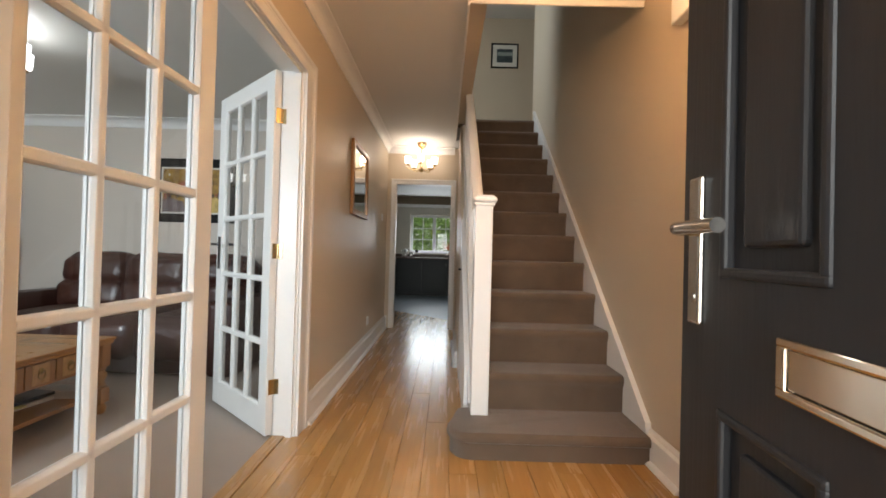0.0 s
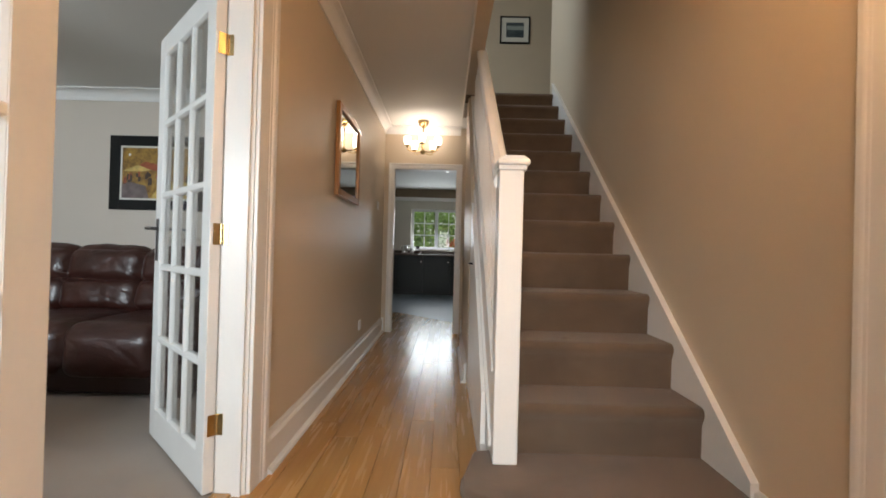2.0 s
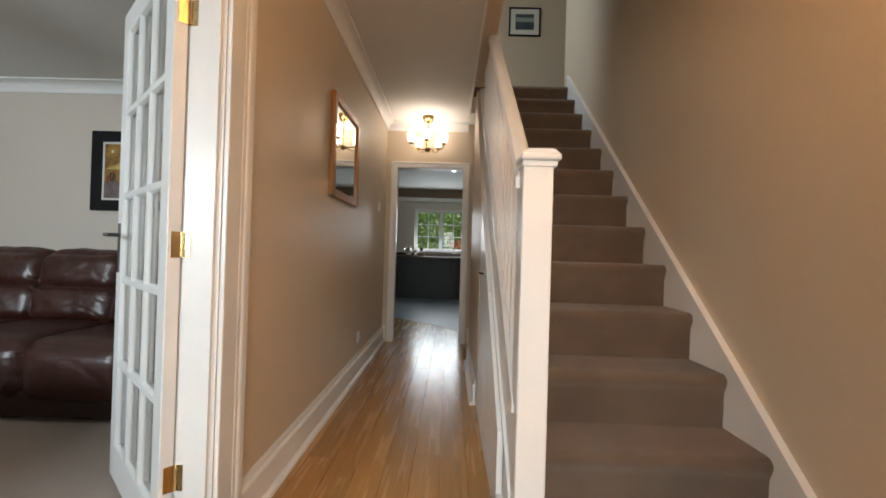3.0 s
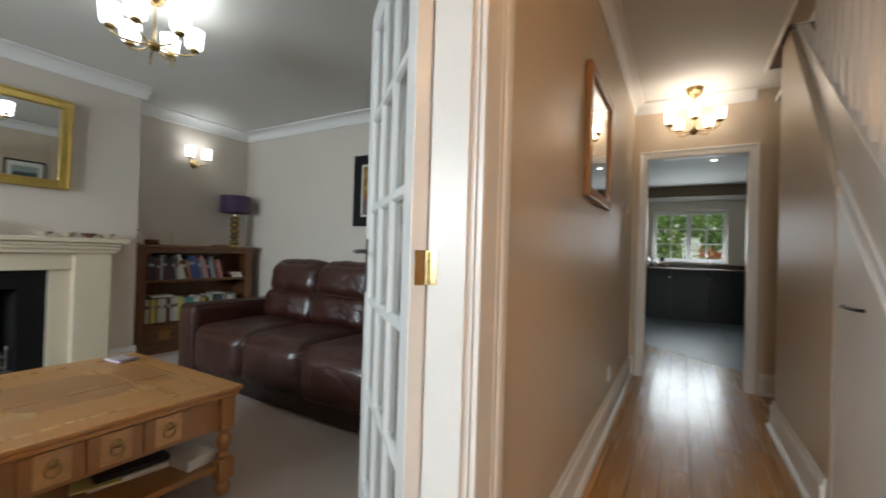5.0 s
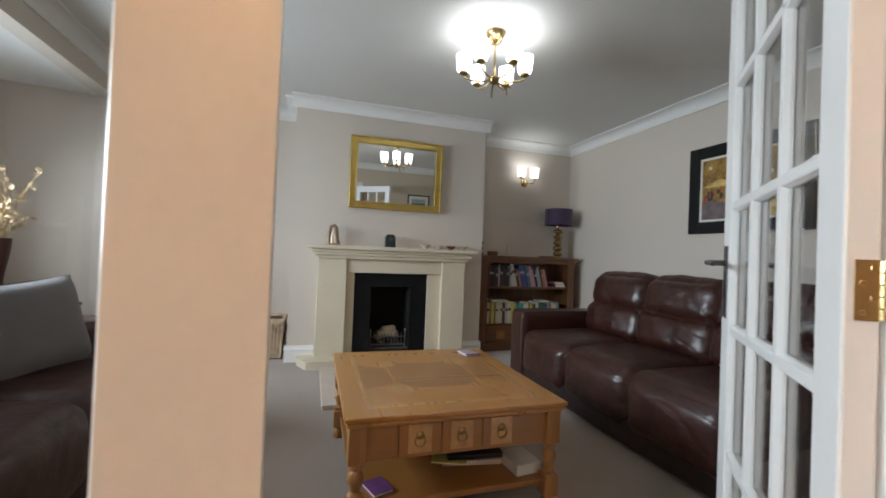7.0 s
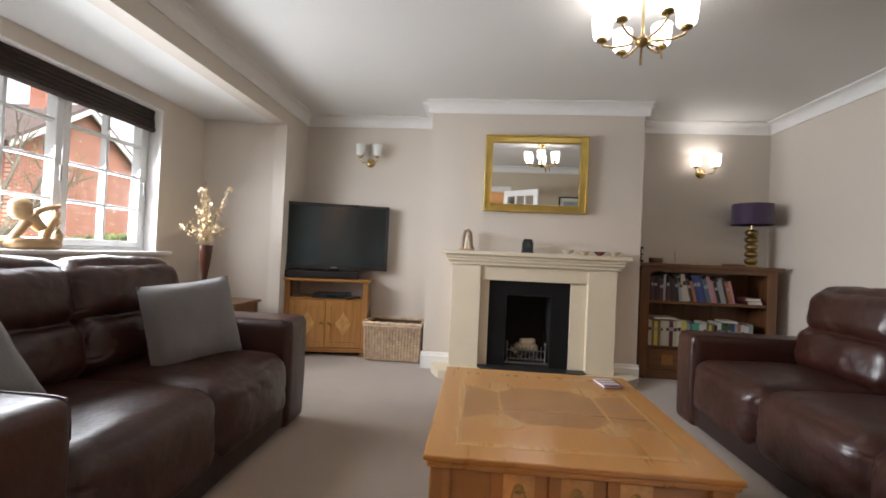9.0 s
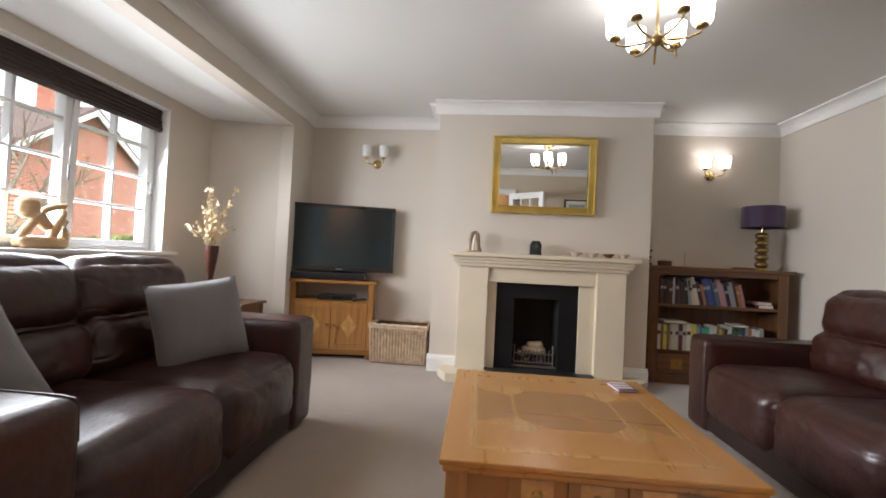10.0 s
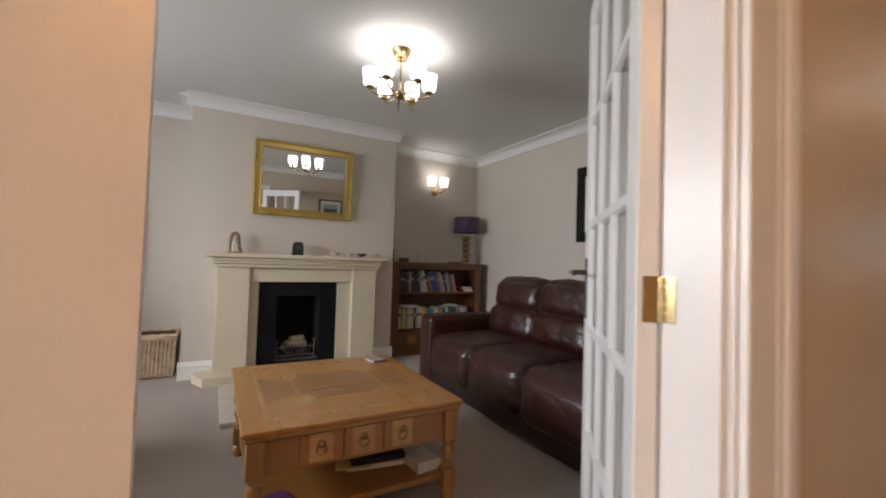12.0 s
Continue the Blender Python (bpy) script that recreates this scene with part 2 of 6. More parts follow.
def structure(name, bm, mat, label, category, smooth=False):
    return tagged(link(name, bm, mat, smooth=smooth), label, category, kind="structure")


# ---- plan ----
CEIL = 2.44
HX0, HX1 = -0.60, 1.26          # hall side walls
LX0, LX1 = -4.86, -0.72         # living room, chimney wall and door wall
LY0, LY1 = 0.40, 5.05           # living room, window wall and picture wall
BREAST, BY0, BY1 = -4.38, 1.79, 3.68
OP0, OP1, OPZ = 1.197, 2.715, 2.005   # double-door opening
KX0, KX1, KZ, KY = -0.477, 0.257, 1.94, 6.0
STX = 0.33                      # understairs panel
RISE, GOING, Z1, Y1 = 0.2106, 0.238, 0.137, 2.500


def nose(n):
    """Place and height of the nosing of step n."""
    return (Y1 if n == 1 else 3.054 + GOING * (n - 3)), Z1 + RISE * (n - 1)


# ---- walls, floors, ceilings ----
L = 0.03
structure("wall_hall_living", boxes([(LX1, HX0, 0.24, OP0 - L, 0, CEIL), (LX1, HX0, OP1 + L, 6.0, 0, CEIL), (LX1, HX0, OP0 - L, OP1 + L, OPZ + L, CEIL)]),
          M_WALL, "taupe painted wall between hall and living room", "wall")
structure("wall_hall_right", boxes([(HX1, 1.38, 0.24, 1.36, 0, CEIL), (HX1, 1.38, 2.16, 6.1, 0, 2.66), (HX1, 1.38, 1.36, 2.16, 2.02, CEIL)]), M_WALL,
          "taupe painted wall beside the stairs", "wall")
structure("wall_stair_upper", boxes([(HX1, 1.38, 2.16, 5.66, 2.66, 5.0)]), M_WALL, "taupe painted wall rising to the landing", "wall")
structure("wall_hall_front", boxes([(HX0, -0.30, 0.24, 0.36, 0, CEIL), (0.695, HX1, 0.24, 0.36, 0, CEIL), (-0.30, 0.695, 0.24, 0.36, 2.08, CEIL)]), M_WALL,
          "painted wall round the front door opening", "wall")
structure("wall_hall_end", boxes([(LX1, KX0 - L, KY, 6.1, 0, CEIL), (KX1 + L, HX1, KY, 6.1, 0, CEIL), (KX0 - L, KX1 + L, KY, 6.1, KZ + L, CEIL)]), M_WALL,
          "taupe painted end wall with kitchen doorway", "wall")
structure("wall_living_right", boxes([(-4.98, LX1, LY1, 5.15, 0, CEIL)]), M_WALL_L, "pale taupe painted living room wall", "wall")
structure("wall_living_chimney", boxes([(-4.98, LX0, 0.28, LY1, 0, CEIL)]), M_WALL_L, "pale taupe wall behind the chimney breast", "wall")
structure("chimney_breast", prism([(BY0, 0), (2.53, 0), (2.53, .70), (2.92, .70), (2.92, 0), (BY1, 0), (BY1, CEIL), (BY0, CEIL)], "x", LX0, BREAST), M_WALL_L,
          "pale taupe projecting chimney breast", "chimney breast")
BX0, BX1, BYB, BZ = -4.39, -1.25, -0.34, 2.21
structure("wall_living_front", prism([(-4.86, 0), (BX0, 0), (BX0, BZ), (BX1, BZ), (BX1, 0), (LX1, 0), (LX1, CEIL), (-4.86, CEIL)], "y", 0.28, LY0), M_WALL_L,
          "pale taupe wall opening into the window bay", "wall")
WX0, WX1, WZ0, WZ1 = -3.76, -1.70, 0.96, 2.11
for k, b in enumerate([(-4.27, WX0, -0.58, BYB, 0, BZ), (WX1, -1.40, -0.58, BYB, 0, BZ), (WX0, WX1, -0.58, BYB, 0, WZ0), (WX0, WX1, -0.58, BYB, WZ1, BZ)]):
    structure("wall_bay_%d" % (k + 1), boxes([b]), M_WALL_L, "pale taupe bay wall round the window", "wall")
structure("wall_bay_5", prism([(BX0, 0.28), (-4.27, BYB), (-4.27, -0.58), (-4.60, -0.58), (-4.60, 0.28)], "z", 0, BZ), M_WALL_L, "pale taupe side wall of the bay", "wall")
structure("wall_bay_6", prism([(BX1, 0.28), (-1.40, BYB), (-1.40, -0.58), (-1.10, -0.58), (-1.10, 0.28)], "z", 0, BZ), M_WALL_L, "pale taupe side wall of the bay", "wall")
structure("ceiling_bay", boxes([(-4.6, -1.1, -0.58, 0.28, BZ, BZ + 0.1)]), M_CEIL, "white painted bay soffit", "ceiling")
structure("ceiling_living", boxes([(-4.98, LX1, 0.28, 5.15, CEIL, 2.54)]), M_CEIL, "white painted living room ceiling", "ceiling")
structure("ceiling_hall", boxes([(LX1, 0.30, 0.24, 6.1, CEIL, 2.60), (0.30, 1.38, 0.24, 2.73, CEIL, 2.60), (0.30, 1.38, 5.60, 6.1, CEIL, 2.60), (0.362, HX1 - .001, 5.18, 5.62, 2.20, 2.236)]), M_CEIL,
          "white painted hall ceiling", "ceiling")
LY = 7.35                       # landing back wall
structure("wall_stairwell", boxes([(0.30, 0.40, 2.73, 4.95, CEIL + .002, 5.0), (-1.0, 0.40, 4.85, 4.95, 2.60, 5.0), (-1.1, 2.7, LY, LY + .1, 2.60, 5.0), (-1.1, -1.0, 4.85, LY, 2.60, 3.5), (-1.1, -1.0, 4.85, LY, 4.6, 5.0),
                                   (-1.1, -1.0, 4.85, 4.98, 3.5, 4.6), (-1.1, -1.0, 5.92, LY, 3.5, 4.6), (2.6, 2.7, 5.56, LY, 2.60, 5.0), (1.38, 2.6, 5.56, 5.66, 2.60, 5.0), (0.30, HX1, 2.63, 2.73, 2.60, 5.0)]), M_WALL,
          "taupe painted stairwell and landing walls", "wall")
structure("ceiling_landing", boxes([(-1.1, 2.7, 2.6, LY + .1, 5.0, 5.1)]), M_CEIL, "white painted landing ceiling", "ceiling")
structure("floor_living", boxes([(-4.98, LX1 + 0.02, 0.28, 5.15, -0.08, 0.0), (-4.4, -1.3, -0.4, 0.28, -0.08, 0.0)]), M_CARPET, "beige fitted carpet in the living room", "carpet")
structure("landing_floor", boxes([(0.40, HX1, nose(13)[0] + 0.02, 5.95, 2.45, nose(13)[1]), (-1.0, 0.40, 4.95, 5.95, 2.602, nose(13)[1]), (-1.0, 2.6, 5.95, LY, 2.602, nose(13)[1]), (HX1 + .12, 2.6, 5.66, 5.95, 2.602, nose(13)[1])]), M_STAIR, "taupe carpeted landing floor", "carpet")
hall_floor = structure("floor", boxes([(LX1 + 0.02, HX1, 0.10, 6.35, -0.1, -0.012)]), M_OAK, "honey oak plank flooring in the hall", "floor")


def coving(name, runs, drop=0.10, label="white plaster coving along the ceiling", z=CEIL):
    """Concave coving: runs of (x0, y0, x1, y1, nx, ny), the last two pointing from the wall into the room."""
    bm = bmesh.new()
    prof = [(0.0, 0.0), (0.0, -drop), (0.012, -drop), (0.014, -drop + 0.014)]
    prof += [(0.014 + (drop - 0.028) * (1 - math.cos(a)), -drop + 0.014 + (drop - 0.028) * math.sin(a)) for a in [0.3, 0.6, 0.9, 1.2, 1.5]]
    prof += [(drop, -0.012), (drop, 0.0)]
    for x0, y0, x1, y1, nx, ny in runs:
        a = [bm.verts.new((x0 + nx * u, y0 + ny * u, z - 0.001 + v)) for u, v in prof]
        b = [bm.verts.new((x1 + nx * u, y1 + ny * u, z - 0.001 + v)) for u, v in prof]
        bm.faces.new(a), bm.faces.new(list(reversed(b)))
        for i in range(len(prof)):
            bm.faces.new((a[i], a[(i + 1) % len(prof)], b[(i + 1) % len(prof)], b[i]))
    return structure(name, bm, M_COVE, label, "coving")


coving("trim_coving_living", [(LX0, LY1, LX1, LY1, 0, -1), (LX0, BY1, LX0, LY1, 1, 0), (LX0, LY0, LX0, BY0, 1, 0), (BREAST, BY0 - 0.04, BREAST, BY1 + 0.04, 1, 0),
                              (LX0, BY0, BREAST + 0.001, BY0, 0, -1), (LX0, BY1, BREAST + 0.001, BY1, 0, 1), (LX0, LY0, LX1, LY0, 0, 1), (LX1, LY0, LX1, LY1, -1, 0)])
coving("trim_coving_hall", [(HX0, 0.36, HX0, KY, 1, 0), (HX0, KY, 0.30, KY, 0, -1), (HX1, 0.36, HX1, 2.42, -1, 0), (HX0, 0.36, HX1, 0.36, 0, 1)], drop=0.085)


def skirting(name, runs, h=0.15, t=0.018, bead=0.0, label="white gloss moulded skirting board"):
    bm = bmesh.new()
    foot = [(t + bead, 0), (t + bead, .006), (t + bead * .75, .015), (t + bead * .25, .021), (t, .022)] if bead else [(t, 0)]
    prof = [(0, 0)] + foot + [(t, h * 0.70), (t + 0.004, h * 0.72), (t + 0.003, h * 0.78), (t * 0.55, h * 0.84), (t * 0.5, h * 0.92), (t * 0.25, h), (0, h)]
    for x0, y0, x1, y1, nx, ny in runs:
        a = [bm.verts.new((x0 + nx * u, y0 + ny * u, v)) for u, v in prof]
        b = [bm.verts.new((x1 + nx * u, y1 + ny * u, v)) for u, v in prof]
        bm.faces.new(a), bm.faces.new(list(reversed(b)))
        for i in range(len(prof)):
            bm.faces.new((a[i], a[(i + 1) % len(prof)], b[(i + 1) % len(prof)], b[i]))
    return structure(name, bm, M_WHITE, label, "skirting board")


skirting("baseboard_hall", [(HX0, OP1 + 0.15, HX0, KY, 1, 0), (HX0, 0.36, HX0, OP0 - 0.15, 1, 0), (HX0, KY, KX0 - 0.09, KY, 0, -1), (STX, 4.16, STX, 5.258, -1, 0), (STX, 5.24, HX1, 5.24, 0, 1), (KX1 + .09, KY, HX1, KY, 0, -1), (HX1, 2.26, HX1, 2.56, -1, 0)], h=0.17, bead=0.024)
skirting("baseboard_living", [(LX0, LY1, LX1, LY1, 0, -1), (LX0, BY1, LX0, LY1, 1, 0), (LX0, LY0, LX0, BY0, 1, 0), (BREAST, BY0 - 0.018, BREAST, 2.03, 1, 0),
                              (BREAST, 3.46, BREAST, BY1 + 0.018, 1, 0), (LX0, BY0, BREAST, BY0, 0, -1), (LX0, BY1, BREAST, BY1, 0, 1), (LX1, LY0, LX1, OP0 - 0.1, -1, 0),
                              (LX1, OP1 + 0.1, LX1, LY1, -1, 0), (-4.27, BYB, -1.40, BYB, 0, 1)], h=0.15)


def architrave(name, axis, at, side, a0, a1, top, w=0.075, t=0.02, head=1.0, label="white gloss moulded architrave"):
    """Moulded frame round an opening, on the wall face at a place on an axis; side is the way that it stands proud."""
    prof = [(0.006, 0.0), (0.006, 0.52), (0.010, 0.60), (w * 0.58, 0.64), (w * 0.61, 0.72), (w * 0.70, 0.76), (w * 0.74, 0.92), (w * 0.80, 1.0), (w * 0.95, 1.0), (w, 0.88), (w, 0.0)]
    bm = bmesh.new()

    def ring(f):
        return [bm.verts.new((at + side * t * d, f(u)[0], f(u)[1]) if axis == "x" else (f(u)[0], at + side * t * d, f(u)[1])) for u, d in prof]
    rings = [ring(lambda u: (a0 - u, 0.0)), ring(lambda u: (a0 - u, top + u * head)), ring(lambda u: (a1 + u, top + u * head)), ring(lambda u: (a1 + u, 0.0))]
    n = len(prof)
    bm.faces.new(rings[0]), bm.faces.new(list(reversed(rings[-1])))
    for p, q in zip(rings, rings[1:]):
        for i in range(n):
            bm.faces.new((p[i], p[(i + 1) % n], q[(i + 1) % n], q[i]))
    return structure(name, bm, M_WHITE, label, "architrave")


architrave("trim_architrave_hall", "x", HX0, 1, OP0, OP1, OPZ, w=0.15, t=0.026, head=0.56)
architrave("trim_architrave_living", "x", LX1, -1, OP0, OP1, OPZ, w=0.085)
architrave("trim_architrave_kitchen", "y", KY, -1, KX0, KX1, KZ, w=0.07)
architrave("trim_architrave_cloakroom", "x", HX1, -1, 1.39, 2.13, 1.99, w=0.09)
# door linings with a planted stop
structure("trim_lining_living", boxes([(LX1 + 0.001, HX0 - 0.001, OP1, OP1 + L, 0, OPZ + L), (LX1 + 0.001, HX0 - 0.001, OP0 - L, OP0, 0, OPZ + L), (LX1 + 0.001, HX0 - 0.001, OP0, OP1, OPZ, OPZ + L),
                                       (LX1 + 0.072, LX1 + 0.105, OP1 - 0.013, OP1, 0, OPZ), (LX1 + 0.072, LX1 + 0.105, OP0, OP0 + 0.013, 0, OPZ), (LX1 + 0.072, LX1 + 0.105, OP0, OP1, OPZ - 0.013, OPZ)]),
          M_WHITE, "white gloss door lining with stop", "door frame")
structure("trim_lining_kitchen", boxes([(KX0 - L, KX0, KY + .001, 6.099, 0, KZ + L), (KX1, KX1 + L, KY + .001, 6.099, 0, KZ + L), (KX0, KX1, KY + .001, 6.099, KZ, KZ + L)]), M_WHITE,
          "white gloss door lining", "door frame")
structure("trim_lining_cloakroom", boxes([(HX1 + .001, 1.379, 1.36, 1.39, 0, 2.02), (HX1 + .001, 1.379, 2.13, 2.16, 0, 2.02), (HX1 + .001, 1.379, 1.39, 2.13, 1.99, 2.02)]), M_WHITE,
          "white gloss door lining", "door frame")
structure("trim_threshold", boxes([(-0.725, -0.655, OP0, OP1, -0.01, 0.006)], bevel=0.003), M_OAK, "oak threshold strip at the carpet edge", "threshold")


# ---- double glazed doors ----
def glazed_leaf(name, at, turn, flip, label):
    """A fifteen-pane door leaf, its hinge edge at the origin and its width along +x; the hinge knuckles lie at y = 0."""
    d = thing(name, at, turn, label, "door", "pair of glazed doors")
    W, H, T = 0.762, 1.990, 0.04
    sy = (0.0, -T) if flip else (0.0, T)
    y0, y1 = min(sy), max(sy)
    st, top, bot = 0.090, 0.095, 0.145
    zs, ze = 0.012, 0.012 + H
    part("stile", box(0, st, y0, y1, zs, ze, 0.004), M_WHITE, d)
    # the meeting stile of the closed leaf is rebated
    free = prism([(W - st, y0), (W, y0), (W, y0 + .017), (W - .014, y0 + .019), (W - .014, y1), (W - st, y1)], "z", zs, ze) if flip else box(W - st, W, y0, y1, zs, ze, 0.004)
    part("stile", free, M_WHITE, d)
    part("rail", box(st - .002, W - st + .002, y0 + .001, y1 - .001, zs, zs + bot, 0.003), M_WHITE, d)
    part("rail", box(st - .002, W - st + .002, y0 + .001, y1 - .001, ze - top, ze, 0.003), M_WHITE, d)
    g = 0.020
    pw, ph = (W - 2 * st - 2 * g) / 3, (H - top - bot - 4 * g) / 5

    def bar(a0, a1, b0, b1):
        return box(a0, a1, y0 + .002, y1 - .002, b0, b1, 0.003, 2)
    for i in range(2):
        x = st + (i + 1) * pw + i * g
        part("glazing_bar", bar(x, x + g, zs + bot, ze - top), M_WHITE, d)
    for j in range(4):
        z = zs + bot + (j + 1) * ph + j * g
        part("glazing_bar", bar(st, W - st, z, z + g), M_WHITE, d)
    ym = (y0 + y1) / 2
    pane = box(-pw / 2 - .004, pw / 2 + .004, -.002, .002, -ph / 2 - .004, ph / 2 + .004)
    first = None
    # sloping glazing beads, mitred round each pane, on both faces
    bead = bmesh.new()
    for sgn in (-1, 1):
        rings = []
        for ins, dep in ((-.001, .0180), (.0015, .0172), (.0065, .0075), (.0075, .002), (-.001, .002)):
            hx, hz = pw / 2 - ins, ph / 2 - ins
            rings.append([bead.verts.new((cx * hx, sgn * dep, cz * hz)) for cx, cz in ((-1, -1), (1, -1), (1, 1), (-1, 1))])
        for p, q in zip(rings, rings[1:] + rings[:1]):
            for i in range(4):
                bead.faces.new((p[i], p[(i + 1) % 4], q[(i + 1) % 4], q[i]))
    bmesh_done = None
    for i in range(3):
        for j in range(5):
            m = pose(st + pw / 2 + i * (pw + g), ym, zs + bot + ph / 2 + j * (ph + g))
            if first is None:
                first = part("pane", pane, M_GLASS, d, "clear glass pane")
                bmesh_done = part("glazing_bead", bead, M_WHITE, d)
                first.matrix_local, bmesh_done.matrix_local = m, m
            else:
                same_part("pane", first.data, d, m, "clear glass pane")
                same_part("glazing_bead", bmesh_done.data, d, m)
    for o in d.children:
        if o.name.startswith("pane"):
            o.visible_shadow = False
    # lever handles on long plates, both faces
    for s, yf in () if flip else ((-1, y0), (1, y1)):
        hp = part("handle_plate", box(W - 0.066, W - 0.026, yf - 0.004 if s < 0 else yf - .001, yf + .001 if s < 0 else yf + 0.004, 0.885, 1.095, 0.004), M_CHROME_DARK, d, "satin chrome backplate, darkened as its reflection")
        pts = [(W - 0.046, yf, 1.045), (W - 0.046, yf + s * 0.045, 1.045), (W - 0.06, yf + s * 0.052, 1.045), (W - 0.16, yf + s * 0.052, 1.041)]
        part("lever", tube(pts, 0.009, 10, taper=.006), M_CHROME_DARK, hp, "satin chrome lever, darkened as its reflection", True)
    if flip:
        part("lock_plate", box(W - .015, W - .0115, y0 + .0215, y1 - .004, 0.995, 1.075, .001), M_CHROME, d, "satin chrome lock keep plate")
    first = part("hinge", hinge_mesh(), M_BRASS, d, "polished brass butt hinge")
    first.location = (0, 0, 1.754)
    for z in (1.012, 0.272):
        same_part("hinge", first.data, d, pose(0, 0, z), "polished brass butt hinge")
    # the flaps let into the door lining
    ys, s = (OP0 + .0005, 1) if flip else (OP1 - .0005, -1)
    flap = None
    for z in (1.754, 1.012, 0.272):
        m = d.matrix_world.inverted() @ pose(LX1, ys, z)
        if flap is None:
            flap = part("hinge_flap", hinge_flap(s), M_BRASS, d, "brass hinge flap on the lining")
            flap.matrix_local = m
        else:
            same_part("hinge_flap", flap.data, d, m, "brass hinge flap on the lining")
    return d


def hinge_flap(s):
    bm = box(.0, .025, min(0, s * .002), max(0, s * .002), -.041, .041)
    for x, z in ((.008, .03), (.018, .01), (.008, -.01), (.018, -.03)):
        lathe([(.0035, 0), (.002, .001)], 8, (x, s * .002, z), bm)
    return bm


def hinge_mesh():
    bm = box(-0.0025, -0.0003, 0.002, 0.028, -0.041, 0.041)
    for x, z in ((.009, .03), (.02, .01), (.009, -.01), (.02, -.03)):
        box(-.0032, -.002, x - .003, x + .003, z - .003, z + .003, .001, 1, bm)
    for z in (-0.032, -0.016, 0, 0.016, 0.032):
        lathe([(0.0062, -0.0072), (0.0062, 0.0072)], 10, (-0.002, -0.003, z), bm)
    return bm


RH = (-0.722, 2.710)
RANG = 138.4
glazed_leaf("door_glazed", (RH[0], RH[1], 0), RANG, False, "white fifteen-pane glazed door standing open into living room")
glazed_leaf("door_glazed", (-0.703, OP0 + 0.004, 0), 90, True, "white fifteen-pane glazed door, closed")


# ---- front door, cloakroom door ----
def front_door():
    d = thing("front_door", (0.643, 0.45, 0), math.degrees(math.atan2(0.84, 0.08)), "black panelled composite front door standing open", "door")
    W, H, T = 0.845, 2.02, 0.044
    # local x runs from the hinge to the free edge; the outer face lies at y = +T
    rows = [(0, 0.13, 0.02, H), (W - 0.13, W, 0.02, H), (0.13, W - 0.13, 0.02, 0.24), (0.13, W - 0.13, 0.775, 0.995), (0.13, W - 0.13, H - 0.14, H), (W / 2 - .065, W / 2 + .065, 0.995, H - 0.14), (W / 2 - .065, W / 2 + .065, 0.24, 0.775)]
    bm = bmesh.new()
    for x0, x1, z0, z1 in rows:
        box(x0, x1, 0, T, z0, z1, bm=bm)
    part("door_slab", bm, M_BLACKDOOR, d)
    for x0, x1 in ((0.13, W / 2 - .065), (W / 2 + .065, W - 0.13)):
        for z0, z1 in ((0.24, 0.775), (0.995, H - 0.14)):
            bm = box(x0, x1, 0.012, T - 0.014, z0, z1)
            box(x0 + 0.05, x1 - 0.05, 0.004, T - 0.003, z0 + 0.05, z1 - 0.05, 0.009, 3, bm)
            for r in ((x0, x1, z0, z0 + .018), (x0, x1, z1 - .018, z1), (x0, x0 + .018, z0 + .01, z1 - .01), (x1 - .018, x1, z0 + .01, z1 - .01)):
                box(r[0], r[1], T - .016, T + .005, r[2], r[3], .006, 2, bm)
            part("panel", bm, M_BLACKDOOR, d)
    for yf, s in ((T, 1), (0, -1)):
        y0, y1 = sorted((yf - s * .002, yf + s * .011))
        hp = part("handle_plate", box(W - 0.080, W - 0.038, y0, y1, 0.905, 1.18, 0.008, 3), M_CHROME, d, "brushed steel handle plate")
        part("lever", tube([(W - .059, yf + s * .01, 1.082), (W - .059, yf + s * .036, 1.082), (W - .066, yf + s * .043, 1.082), (W - .085, yf + s * .045, 1.082), (W - .20, yf + s * .043, 1.080)], .0125, 12), M_CHROME, hp, "brushed steel lever", True)
        part("keyhole", lathe([(.009, 0), (.009, .002)], 12, (0, 0, 0)), M_STEEL, hp).matrix_local = pose(W - .059, yf + s * .010, 0.955, -90 * s)
    rim = bmesh.new()
    x0, x1, z0, z1 = W - .61, W - .28, .845, .925
    for r in ((x0, x1, z0, z0 + .013), (x0, x1, z1 - .013, z1), (x0, x0 + .016, z0 + .011, z1 - .011), (x1 - .016, x1, z0 + .011, z1 - .011)):
        box(r[0], r[1], T - .001, T + .011, r[2], r[3], .004, 3, rim)
    lp = part("letter_plate", rim, M_NICKEL, d, "polished nickel letter plate rim")
    part("flap", box(x0 + .017, x1 - .017, T + .001, T + .006, z0 + .014, z1 - .014, .003), M_NICKEL, lp, "polished nickel flap")
    for z in (0.25, 1.0, 1.75):
        part("hinge", lathe([(.008, -.05), (.008, .05)], 10, (-.006, -.004, z)), M_STEEL, d, "steel hinge")
    return d


front_door()
structure("trim_front_frame", boxes([(-0.30, -0.25, 0.26, 0.34, 0, 2.08), (0.645, 0.695, 0.26, 0.34, 0, 2.08), (-0.25, 0.645, 0.26, 0.34, 2.04, 2.08), (-0.25, 0.645, 0.24, 0.36, -0.01, 0.015)], bevel=0.006), M_PVC,
          "white front door frame", "door frame")


